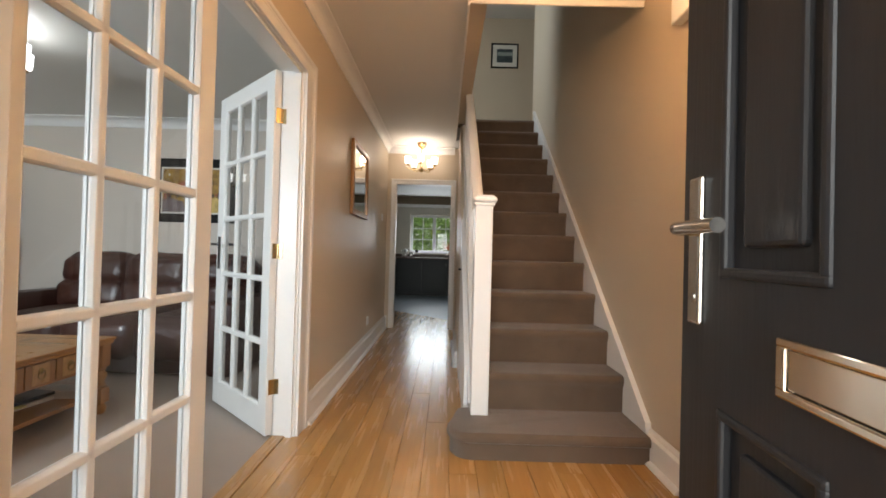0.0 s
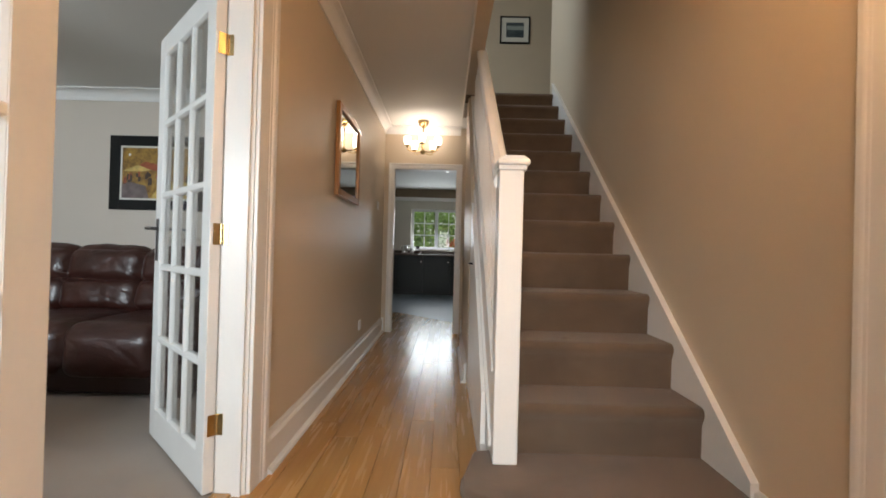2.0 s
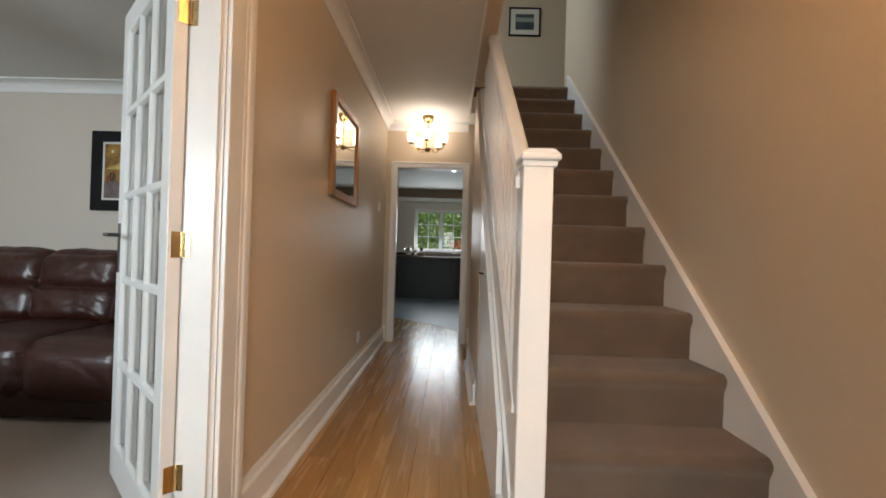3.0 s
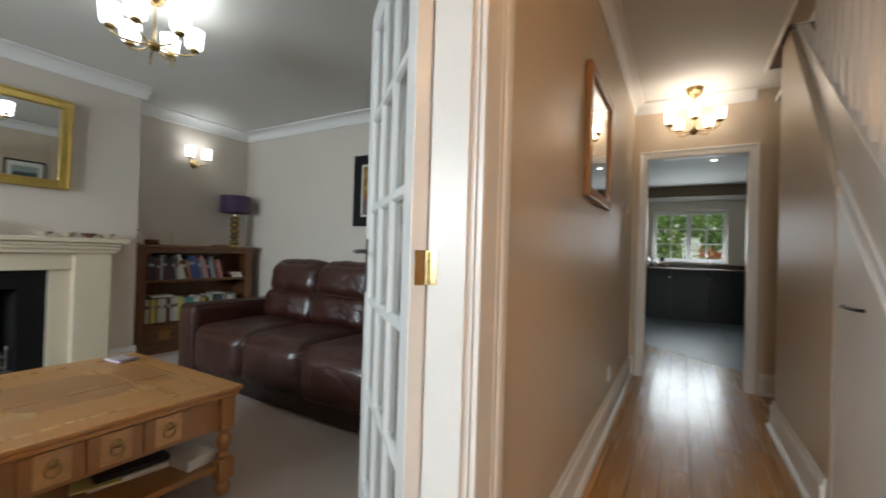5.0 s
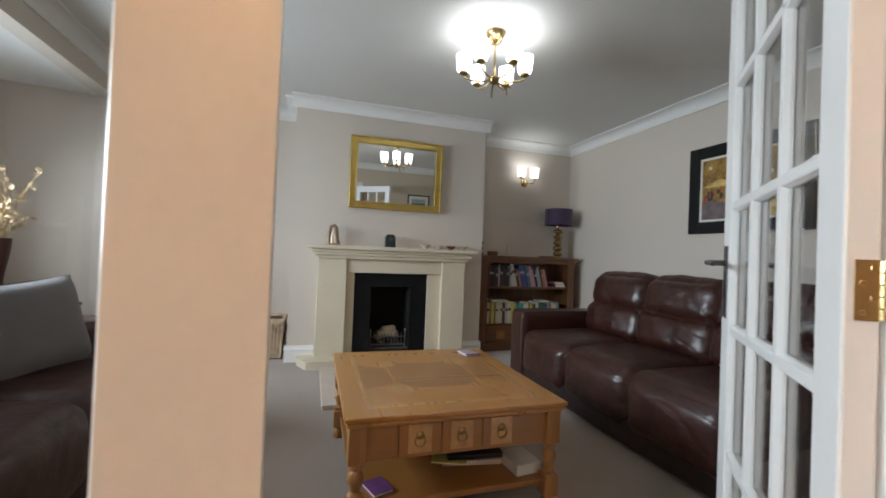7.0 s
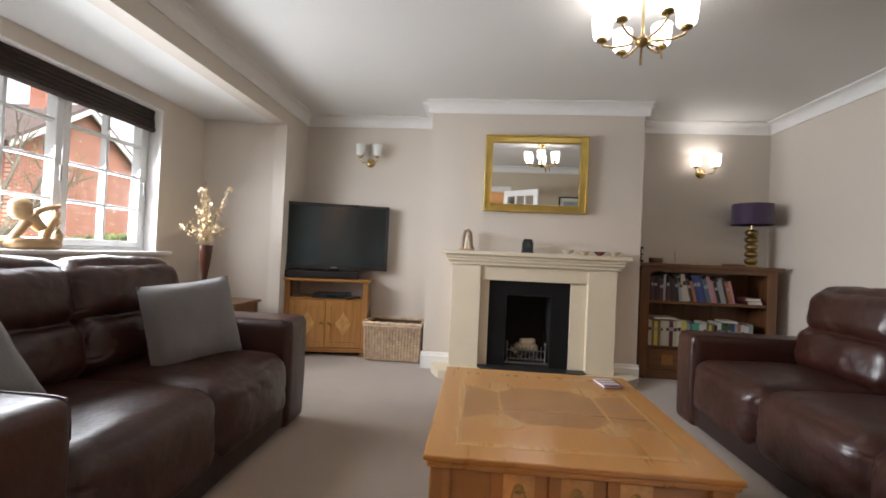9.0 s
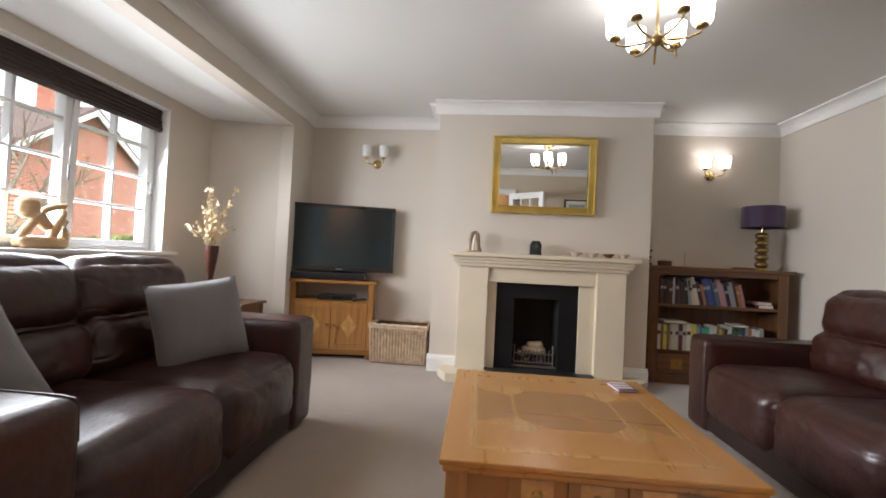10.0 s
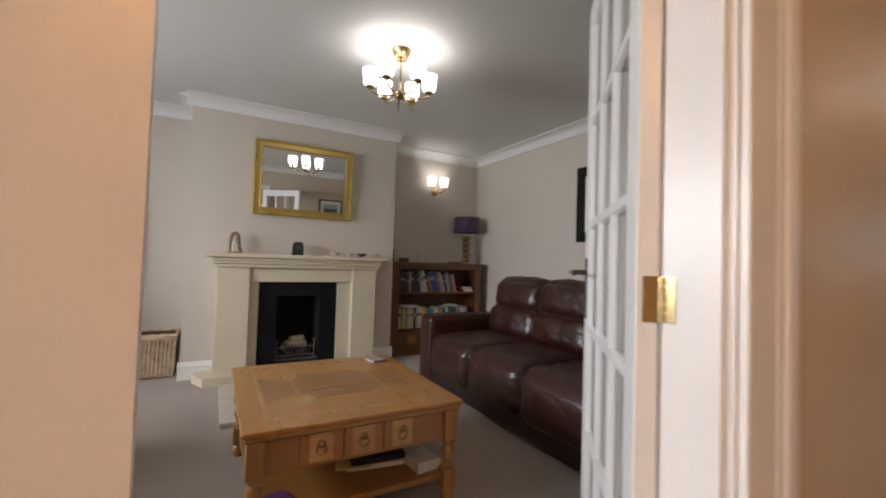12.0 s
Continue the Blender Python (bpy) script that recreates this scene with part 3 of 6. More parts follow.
def cloak_door():
    d = thing("door_panel", (HX1 + 0.03, 1.395, 0), 90, "white painted panel door, closed", "door")
    bm = box(0, 0.732, -0.036, -0.003, 0.01, 1.985, .003)
    part("door_slab", bm, M_WHITE, d)
    for x0, x1 in ((.1, .33), (.40, .63)):
        for z0, z1 in ((.22, .78), (.95, 1.85)):
            part("panel", boxes([(x0, x1, -.008, .003, z0, z0 + .02), (x0, x1, -.008, .003, z1 - .02, z1), (x0, x0 + .02, -.008, .003, z0, z1), (x1 - .02, x1, -.008, .003, z0, z1)], .004), M_WHITE, d)
    hp = part("turn_plate", lathe([(.021, 0), (.021, .006), (.016, .009)], 16, (0, 0, 0)), M_CHROME, d, "small chrome escutcheon", True)
    hp.matrix_local = pose(.683, -.003, .99, -90)
    part("knob", box(-.004, .004, -.013, .013, .008, .022, .003), M_CHROME, hp)


cloak_door()


# ---- staircase ----
def staircase():
    st = thing("staircase", (0, 0, 0), 0, "carpeted straight staircase with white painted balustrade", "staircase")
    for n in range(1, 14):
        y, z = nose(n)
        back = nose(n + 1)[0] + 0.03
        zb = z - (Z1 if n == 1 else RISE) - 0.004
        x0 = 0.405
        # rounded carpet nosing over an upright riser
        prof = [(y + 0.022, zb), (y + 0.019, z - 0.075), (y + 0.011, z - 0.056), (y + 0.003, z - 0.038), (y + 0.002, z - 0.022), (y + 0.010, z - 0.008), (y + 0.022, z - 0.001), (y + 0.034, z)]
        prof += [(back, z), (back, zb)]
        x1 = HX1 - 0.022
        bm = prism(prof, "x", x0, x1)
        if n == 1:
            bm.free()
            bm = bmesh.new()
            out = [(x1, back), (x1, y)]
            cx, cy, r = 0.345, y + 0.115, 0.115
            out += [(cx - r * math.sin(a), cy - r * math.cos(a)) for a in [0.15 * k for k in range(0, 14)]] + [(cx - r * 0.86, cy + 0.06), (cx - 0.06, back - 0.02), (x0, back)]
            rings = []
            for zz, ins in ((0.0, 0.018), (z - 0.055, 0.018), (z - 0.045, 0.003), (z - 0.030, 0.0), (z - 0.012, 0.003), (z, 0.014)):
                rings.append([bm.verts.new((px + (ins if 1 < i < len(out) - 1 else 0), py + ins if i else py, zz)) for i, (px, py) in enumerate(out)])
            bm.faces.new(rings[0]), bm.faces.new(list(reversed(rings[-1])))
            for lo, hi in zip(rings, rings[1:]):
                for i in range(len(out)):
                    bm.faces.new((lo[i], lo[(i + 1) % len(out)], hi[(i + 1) % len(out)], hi[i]))
        part("step", bm, M_STAIR, st, "taupe carpeted step", True)
    # wall string with moulded cap
    slope = RISE / GOING
    ny, nz = nose(3)
    line = lambda y, k: nz + slope * (y - ny) + k
    ye = nose(13)[0] + 0.05
    ys = 2.56
    part("wall_string", prism([(ys, 0.0), (ys, line(ys, .055)), (ye, line(ye, .055)), (ye, line(ye, -.30)), (ys + .3, 0.0)], "x", HX1 - 0.022, HX1 - 0.001), M_WHITE, st, "white gloss wall string")
    part("string_cap", prism([(ys - .01, line(ys - .01, .05)), (ye, line(ye, .05)), (ye, line(ye, .082)), (ys - .01, line(ys - .01, .082))], "x", HX1 - 0.030, HX1 - 0.001), M_WHITE, st)
    # outer string
    y0, y1 = 2.80, 4.98
    part("outer_string", prism([(y0, line(y0, -.14)), (y0, line(y0, .15)), (y1, line(y1, .15)), (y1, line(y1, -.14))], "x", 0.362, 0.404), M_WHITE, st, "white gloss outer string")
    part("string_bead", prism([(y0, line(y0, -.155)), (y0, line(y0, -.12)), (y1, line(y1, -.12)), (y1, line(y1, -.155))], "x", 0.350, 0.364), M_WHITE, st)
    part("base_rail", prism([(y0, line(y0, .15)), (y0, line(y0, .18)), (y1, line(y1, .18)), (y1, line(y1, .15))], "x", 0.354, 0.412), M_WHITE, st)
    # newel post
    nw = part("newel_post", box(0.360, 0.458, 2.735, 2.833, nose(1)[1] - .002, 1.30, 0.006, 2), M_WHITE, st, "square white newel post")
    cap = box(0.355, 0.468, 2.728, 2.840, 1.295, 1.315, .004)
    box(0.350, 0.480, 2.718, 2.850, 1.315, 1.338, .009, 3, cap)
    prism([(0.355, 1.338), (0.475, 1.338), (0.455, 1.352), (0.375, 1.352)], "y", 2.725, 2.843, cap)
    part("newel_cap", cap, M_WHITE, nw)
    # handrail, stopping at the ceiling edge
    hy1 = 2.80 + (CEIL + 0.12 - 1.235) / slope
    rail = [(0.348, 0.0), (0.416, 0.0), (0.418, 0.03), (0.408, 0.052), (0.382, 0.060), (0.356, 0.052), (0.346, 0.03)]
    bm = bmesh.new()
    a = [bm.verts.new((x, 2.80, 1.235 + z)) for x, z in rail]
    b = [bm.verts.new((x, hy1, 1.235 + slope * (hy1 - 2.80) + z)) for x, z in rail]
    bm.faces.new(a), bm.faces.new(list(reversed(b)))
    for i in range(len(rail)):
        bm.faces.new((a[i], a[(i + 1) % len(rail)], b[(i + 1) % len(rail)], b[i]))
    part("handrail", bm, M_WHITE, st, "white gloss handrail")
    y = 2.886
    k = 0
    while y < 4.72:
        zb, zt = line(y, .175), min(1.24 + slope * (y - 2.80), CEIL + 0.01)
        if zt - zb > 0.05:
            w = 0.0145
            bm = bmesh.new()
            zz = [(zb, w), (zb + .10, w), (zb + .13, w * .9), (zt - .13, w * .9), (zt - .10, w), (zt, w)] if zt - zb > .35 else [(zb, w), (zt, w)]
            rings = [[bm.verts.new((0.383 + sx * r, y + sy * r, z + slope * sy * r * (i == 0 or i == len(zz) - 1))) for sx, sy in ((-1, -1), (1, -1), (1, 1), (-1, 1))] for i, (z, r) in enumerate(zz)]
            for p, q in zip(rings, rings[1:]):
                for j in range(4):
                    bm.faces.new((p[j], p[(j + 1) % 4], q[(j + 1) % 4], q[j]))
            bm.faces.new(list(reversed(rings[0]))), bm.faces.new(rings[-1])
            part("spindle", bm, M_WHITE, st, "white painted spindle")
        y += 0.1025
    # fascia round the stairwell edge
    part("fascia", box(0.288, 0.302, 2.73, 5.6, CEIL - 0.035, CEIL + 0.16, .004), M_WHITE, st, "white gloss stairwell fascia")
    part("fascia", box(0.302, HX1, 2.716, 2.732, CEIL - 0.03, CEIL + 0.16, .004), M_WHITE, st)
    return st, line


STAIR, string_line = staircase()
# understairs wall and cupboard
bm = prism([(4.12, 0), (5.24, 0), (5.24, CEIL), (5.02, CEIL), (4.12, string_line(4.12, -.14))], "x", STX + 0.002, 0.36)
structure("wall_understairs", bm, M_WALL, "taupe painted wall under the stairs", "wall")
structure("wall_understairs_end", boxes([(0.36, HX1, 5.18, 5.24, 0, 2.20)]), M_WALL, "taupe painted wall under the stairs", "wall")


def understairs_cupboard():
    c = thing("understairs_cupboard", (0, 0, 0), 0, "white panelled cupboard doors under the stairs", "cupboard")
    for i, (a, b) in enumerate(((3.54, 4.115), (2.96, 3.532))):
        a = max(a, 2.99)
        d = part("cupboard_door", prism([(a, 0.10), (b, 0.10), (b, string_line(b, -.165)), (a, max(.12, string_line(a, -.165)))], "x", STX + .004, STX + .026), M_WHITE, c, "white cupboard door")
        if i == 0:
            part("pull", tube([(STX + .004, 3.985, .893), (STX - .012, 3.97, .893), (STX - .014, 3.89, .894), (STX - .012, 3.81, .895), (STX + .004, 3.795, .895)], .006, 8), M_IRON, d, "dark bow handle", True)
    part("plinth", box(STX + .002, STX + .03, 2.82, 4.118, 0, .098, .003), M_WHITE, c)
    part("backing", prism([(2.82, .09), (4.118, .09), (4.118, string_line(4.118, -.15)), (2.82, string_line(2.82, -.10))], "x", STX + .03, .362), M_WHITE, c)


understairs_cupboard()


# ---- hall things ----
def framed(name, at, turn, w, h, border, depth, frame_mat, label, category, mount=0.0, mount_mat=None, tilt=0.0):
    """A frame about the origin, seen from -y; returns the thing and the size of its opening."""
    f = thing(name, at, turn, label, category)
    f.matrix_world = pose(*at, 0, 0, turn) @ pose(0, 0, 0, tilt)
    for nm, r in (("frame_side", (-w / 2, -w / 2 + border, -h / 2, h / 2)), ("frame_side", (w / 2 - border, w / 2, -h / 2, h / 2)),
                  ("frame_rail", (-w / 2 + border, w / 2 - border, -h / 2, -h / 2 + border)), ("frame_rail", (-w / 2 + border, w / 2 - border, h / 2 - border, h / 2))):
        bm = box(r[0], r[1], -depth, 0, r[2], r[3], min(.006, border * .2), 2)
        part(nm, bm, frame_mat, f)
    part("backing", box(-w / 2 + border, w / 2 - border, -depth * .35, -.001, -h / 2 + border, h / 2 - border), M_BLACK, f)
    if mount:
        iw, ih = w / 2 - border, h / 2 - border
        part("mount", boxes([(-iw, -iw + mount, -depth * .5, -depth * .36, -ih, ih), (iw - mount, iw, -depth * .5, -depth * .36, -ih, ih), (-iw + mount, iw - mount, -depth * .5, -depth * .36, -ih, -ih + mount),
                             (-iw + mount, iw - mount, -depth * .5, -depth * .36, ih - mount, ih)]), mount_mat, f, "pale card mount")
    return f, w / 2 - border - mount, h / 2 - border - mount


f, iw, ih = framed("wall_mirror", (HX0 + .001, 4.17, 1.645), 90, 0.66, 0.63, 0.05, 0.03, M_TABLE_Z, "oak framed mirror on the hall wall", "mirror")
part("mirror_glass", box(-iw - .002, iw + .002, -.016, -.0125, -ih - .002, ih + .002), M_MIRROR, f, "silvered mirror glass")

M_PAINT_DK = material("dark_seascape_paint", (0.10, 0.13, 0.14), 0.5, vary=0.6, scale=9, fine=50, bump=0.1, stretch=(1, 1, 4), second=(0.02, 0.03, 0.035))
M_PAINT_LT = material("pale_sky_paint", (0.34, 0.38, 0.36), 0.5, vary=0.3, scale=9, fine=50, bump=0.1, stretch=(1, 1, 3))
M_CARD = material("cream_card", (0.72, 0.70, 0.64), 0.8, vary=0.03, bump=0.02)
M_FRAMEBLACK = material("matt_black_frame", (0.008, 0.008, 0.008), 0.55, vary=0.2, bump=0.03)
M_FRAMEBLACK.node_tree.nodes["Principled BSDF"].inputs["Specular IOR Level"].default_value = 0.2
f, iw, ih = framed("seascape_picture", (1.115, LY - .001, 4.365), 0, 0.455, 0.415, 0.022, 0.02, M_FRAMEBLACK, "small black-framed seascape on the landing wall", "picture", 0.072, M_CARD)
part("canvas", box(-iw, iw, -.0085, -.007, -ih, ih), M_PAINT_DK, f, "dark blue-grey seascape")
part("sky_band", box(-iw + .01, iw, -.0105, -.0085, .0, ih * .55), M_PAINT_LT, f)


def socket_plate(name, m, label, double=False):
    s = thing(name, (0, 0, 0), 0, label, "socket" if "socket" in name else "switch")
    s.matrix_world = m
    part("face_plate", box(-.043, .043, -.010, 0, -.043, .043, .004, 2), M_PVC, s)
    part("rocker", box(-.012, .012, -.015, -.008, -.014, .014, .003), M_PVC, s)


socket_plate("wall_socket", pose(HX0 + .001, 4.76, .30, 0, 0, 90), "white plastic wall socket above the skirting board")
socket_plate("light_switch", pose(HX0 + .001, 5.56, 1.45, 0, 0, 90), "white plastic light switch on the hall wall")


def wall_chime():
    c = thing("door_chime", (HX1, 2.26, 2.095), 0, "white plastic door chime box on the hall wall", "door chime")
    part("case", box(-.055, -.001, -.085, .085, 0, .23, .008, 3), M_PVC, c)
    part("grille", boxes([(-.0565, -.054, -.05 + .022 * i, -.042 + .022 * i, .10, .19) for i in range(5)]), M_BLACK, c, "dark grille slots")


wall_chime()


# ---- lamps ----
M_SHADE_H = glowing("lit_hall_glass_shade", (1.0, 0.78, 0.58), 5.5)
M_SHADE_F = glowing("lit_entrance_glass_shade", (1.0, 0.58, 0.28), 9.0)
M_SHADE_L = glowing("lit_glass_shade", (1.0, 0.98, 0.96), 4.5)
M_SHADE_S = glowing("lit_sconce_glass", (1.0, 0.98, 0.94), 2.8)
M_OPAL = material("opal_glass_unlit", (0.78, 0.78, 0.76), 0.2, vary=0.03, bump=0, coat=0.3)


def tulip(r=0.05, h=0.11):
    """Straight-sided open glass cup with walls."""
    return lathe([(r * .45, 0), (r * .8, h * .03), (r * .95, h * .18), (r * 1.0, h * .5), (r * 1.08, h), (r * 1.02, h), (r * .95, h * .5), (r * .88, h * .2), (r * .4, h * .05)], 20, close=True)


def chandelier(name, at, arms, reach, zhub, cup_z, shade_mat, color, watts, label, phase=0.3, shade=(0.05, 0.11), curls=0, lift=1.12, soft=.035):
    c = thing(name, at, 0, label, "ceiling light")
    part("ceiling_rose", lathe([(.006, -.075), (.02, -.068), (.05, -.035), (.062, -.008), (.064, 0)], 20), M_BRASS, c, "", True)
    for k in range(4):
        a = k * 1.5708 + .4
        part("strap", tube([(.064 * math.cos(a), .064 * math.sin(a), -.004), (.05 * math.cos(a), .05 * math.sin(a), -.05), (.012 * math.cos(a), .012 * math.sin(a), -.078)], .004, 6), M_BRASS, c)
    part("stem", lathe([(.007, zhub), (.007, -.06)], 10), M_BRASS, c)
    part("hub", lathe([(.004, zhub - .035), (.016, zhub - .028), (.030, zhub - .012), (.032, zhub + .006), (.018, zhub + .02), (.008, zhub + .03)], 18), M_ABRASS, c, "antique brass hub", True)
    for k in range(arms):
        a = phase + k * 2 * math.pi / arms
        u = Vector((math.cos(a), math.sin(a), 0))
        pts = [u * .02 + Vector((0, 0, zhub)), u * reach * .35 + Vector((0, 0, zhub - .012)), u * reach * .72 + Vector((0, 0, zhub - .012)), u * reach * .97 + Vector((0, 0, zhub + .004)), u * reach + Vector((0, 0, cup_z))]
        arm = part("arm", tube(pts, .006, 8), M_BRASS, c, "", True)
        part("cup", lathe([(.010, -.004), (.026, .004), (.028, .014), (.020, .020)], 16, (u.x * reach, u.y * reach, cup_z)), M_ABRASS, arm, "", True)
        sh = part("shade", tulip(*shade), shade_mat, arm, "glowing white glass shade", True)
        sh.location = (u.x * reach, u.y * reach, cup_z + .018)
        if watts:
            # the bulb sits inside its open glass cup
            bulb("bulb", (at[0] + u.x * reach, at[1] + u.y * reach, at[2] + cup_z + shade[1] * lift + .018), watts, color, soft)
        if k < curls:
            v = Vector((math.cos(a + .55), math.sin(a + .55), 0))
            part("scroll", tube([v * .02 + Vector((0, 0, zhub - .01)), v * .07 + Vector((0, 0, zhub - .018)), v * .10 + Vector((0, 0, zhub - .035)), v * .105 + Vector((0, 0, zhub - .075))], .0055, 8), M_ABRASS, c, "", True)
    return c


chandelier("hall_chandelier", (-0.135, 5.75, CEIL - .001), 5, 0.18, -.345, -.305, M_SHADE_H, (1.0, 0.84, 0.74), 0.7, "brass five-arm ceiling light with glowing glass shades", .95, (.036, .088))
# unseen copy of the hall light, added to warm the entrance and right wall
chandelier("hall_chandelier", (0.85, 1.72, CEIL - .001), 5, 0.17, -.40, -.365, M_SHADE_F, (1.0, 0.53, 0.24), 8.5, "brass five-arm ceiling light with glowing glass shades", .5, (.046, .10), soft=.06)
chandelier("living_chandelier", (-2.73, 3.02, CEIL - .001), 6, 0.190, -.296, -.272, M_SHADE_L, COOL, 0.20, "brass six-arm ceiling light with glowing glass shades", .2, (.047, .105), curls=3, lift=.45, soft=.02)


def sconce(at, lit):
    s = thing("wall_light", at, 90, "brass twin wall light with %s glass shades" % ("glowing" if lit else "unlit white"), "wall light", "wall lights beside the chimney breast")
    bp = part("back_plate", lathe([(.048, 0), (.046, .008), (.032, .018), (.012, .026)], 20), M_BRASS, s, "", True)
    bp.matrix_local = pose(0, 0, 0, 90)
    for k in (-1, 1):
        arm = part("arm", tube([(0, -.02, 0), (k * .025, -.06, -.012), (k * .068, -.085, -.010), (k * .085, -.09, .008), (k * .088, -.09, .036)], .006, 8), M_BRASS, s, "", True)
        part("cup", lathe([(.008, 0), (.024, .008), (.025, .018), (.018, .022)], 14, (k * .088, -.09, .034)), M_BRASS, arm, "", True)
        sh = part("shade", tulip(.047, .115), M_SHADE_S if lit else M_OPAL, arm, "", True)
        sh.location = (k * .088, -.09, .054)
        if lit:
            bulb("bulb", (at[0] + .09, at[1] + k * .088, at[2] + .054 + .09), 0.35, (0.90, 0.95, 1.0), .02)


sconce((LX0, 1.098, 1.965), False)
sconce((LX0, 4.405, 1.945), True)


# ---- sofas ----
def sofa(at, turn, width, seats, label, AW=0.215, AH=0.60):
    """Leather sofa: origin at the floor under the middle of its front edge, facing -y, depth along +y."""
    s = thing("sofa", at, turn, label, "sofa", "pair of leather sofas")
    D = 1.02
    x0, x1 = -width / 2, width / 2
    part("base", puff(width - .04, D - .06, .27, .03, 0, 6, .002, 1, (0, D / 2 + .02, .155)), M_LEATHER_SHADED, s, "", True)
    for k, x in enumerate((x0 + AW / 2, x1 - AW / 2)):
        ac = (D - .06) / 2 + .01
        part("arm", puff(AW, D - .06, AH - .015, .038, .006, 22, .003, 3 + k, (x, ac, (AH - .015) / 2 + .008), crease=.002), M_LEATHER, s, "boxy padded leather arm", True)
        for sx in (-1, 1):
            px = x + sx * (AW / 2 - .014)
            part("piping", tube([(px, D - .12, AH - .008), (px, .07, AH - .008), (px, .034, AH - .014), (px, .022, AH - .04), (px, .017, AH - .12)], .003, 6), M_LEATHER, s, "stitched leather seam", True)
    w = (width - 2 * AW) / seats
    part("front_rail", puff(width - 2 * AW + .01, .10, .15, .02, .0, 12, .003, 40, (0, .075, .10)), M_LEATHER_SHADED, s, "", True)
    for i in range(seats):
        x = x0 + AW + w * (i + .5)
        part("seat_cushion", puff(w + .030, .74, .355, .095, .024, 34, .006, 11 + i * 3, (x, .372, .275), crease=.004), M_LEATHER, s, "plump leather seat cushion", True)
        lean = Matrix.Rotation(radians(-12), 3, "X")
        part("lower_cushion", puff(w + .045, .21, .27, .085, .03, 38, .014, 21 + i * 3, (x, .71, .555), turn=lean, crease=.007), M_LEATHER, s, "creased leather lumbar cushion", True)
        part("head_cushion", puff(w + .06, .27, .31, .11, .03, 38, .010, 31 + i * 3, (x, .80, .775), turn=lean, crease=.006), M_LEATHER, s, "creased leather head cushion", True)
    part("back", puff(width - .10, .14, .80, .05, .01, 10, .003, 51, (0, D - .075, .44)), M_LEATHER_SHADED, s, "", True)
    for x in (x0 + .08, x1 - .08):
        for y in (.10, D - .10):
            part("foot", lathe([(.022, 0), (.026, .03), (.026, .035)], 12, (x, y, 0)), M_BLACK, s)
    return s


sofa((-2.52, 3.64, 0), 0, 2.18, 3, "dark brown leather three-seat sofa along the wall")
sofa((-2.265, 1.225, 0), 180, 1.73, 2, "dark brown leather two-seat sofa under bay window", 0.245, 0.63)


def pillow(at, rot, w, h, t, label):
    c = thing("cushion", at, 0, label, "cushion", "grey cushions on the sofa")
    c.matrix_world = pose(*at, *rot)
    n = 18
    bm = bmesh.new()
    sides = []
    for s in (-1, 1):
        g = []
        for i in range(n + 1):
            row = []
            for j in range(n + 1):
                u, v = 2 * i / n - 1, 2 * j / n - 1
                k = max(0.0, (1 - u ** 4) * (1 - v ** 4)) ** 0.55
                px, pz = u * w / 2 * (1 - .05 * (1 - v * v) * abs(u)), v * h / 2 * (1 - .05 * (1 - u * u) * abs(v))
                wr = .006 * noise.noise(Vector((u * 3, v * 3, s * 2.0))) * k
                row.append(bm.verts.new((px, s * (t / 2 * k + .002) + wr, pz)))
            g.append(row)
        sides.append(g)
        for i in range(n):
            for j in range(n):
                bm.faces.new((g[i][j], g[i + 1][j], g[i + 1][j + 1], g[i][j + 1]))
    bmesh.ops.remove_doubles(bm, verts=bm.verts, dist=.006)
    part("cover", bm, M_CUSHION, c, "grey woven cushion cover", True)
    edge = [(-w / 2, 0, -h / 2), (w / 2, 0, -h / 2), (w / 2, 0, h / 2), (-w / 2, 0, h / 2), (-w / 2, 0, -h / 2)]
    for a, b in zip(edge, edge[1:]):
        A, B = Vector(a), Vector(b)
        mid = (A + B) / 2 * .955
        part("seam", tube([A * .965, (A + mid) / 2 * .985, mid, (B + mid) / 2 * .985, B * .965], .003, 6), M_CUSHION, c)
    return c


M_CUSHION = material("grey_woven_cloth", (0.17, 0.163, 0.166), 0.9, vary=0.12, scale=4, fine=260, bump=0.8, stretch=(1, 1, .35), sheen=.3, bdist=.003)
pillow((-2.61, 0.83, 0.645), (-15, -6, 152), 0.44, 0.42, 0.18, "grey ribbed cushion leaning on leather sofa")
pillow((-1.60, 0.76, 0.65), (-24, -16, 166), 0.46, 0.44, 0.20, "pale grey cushion slumped by sofa arm")


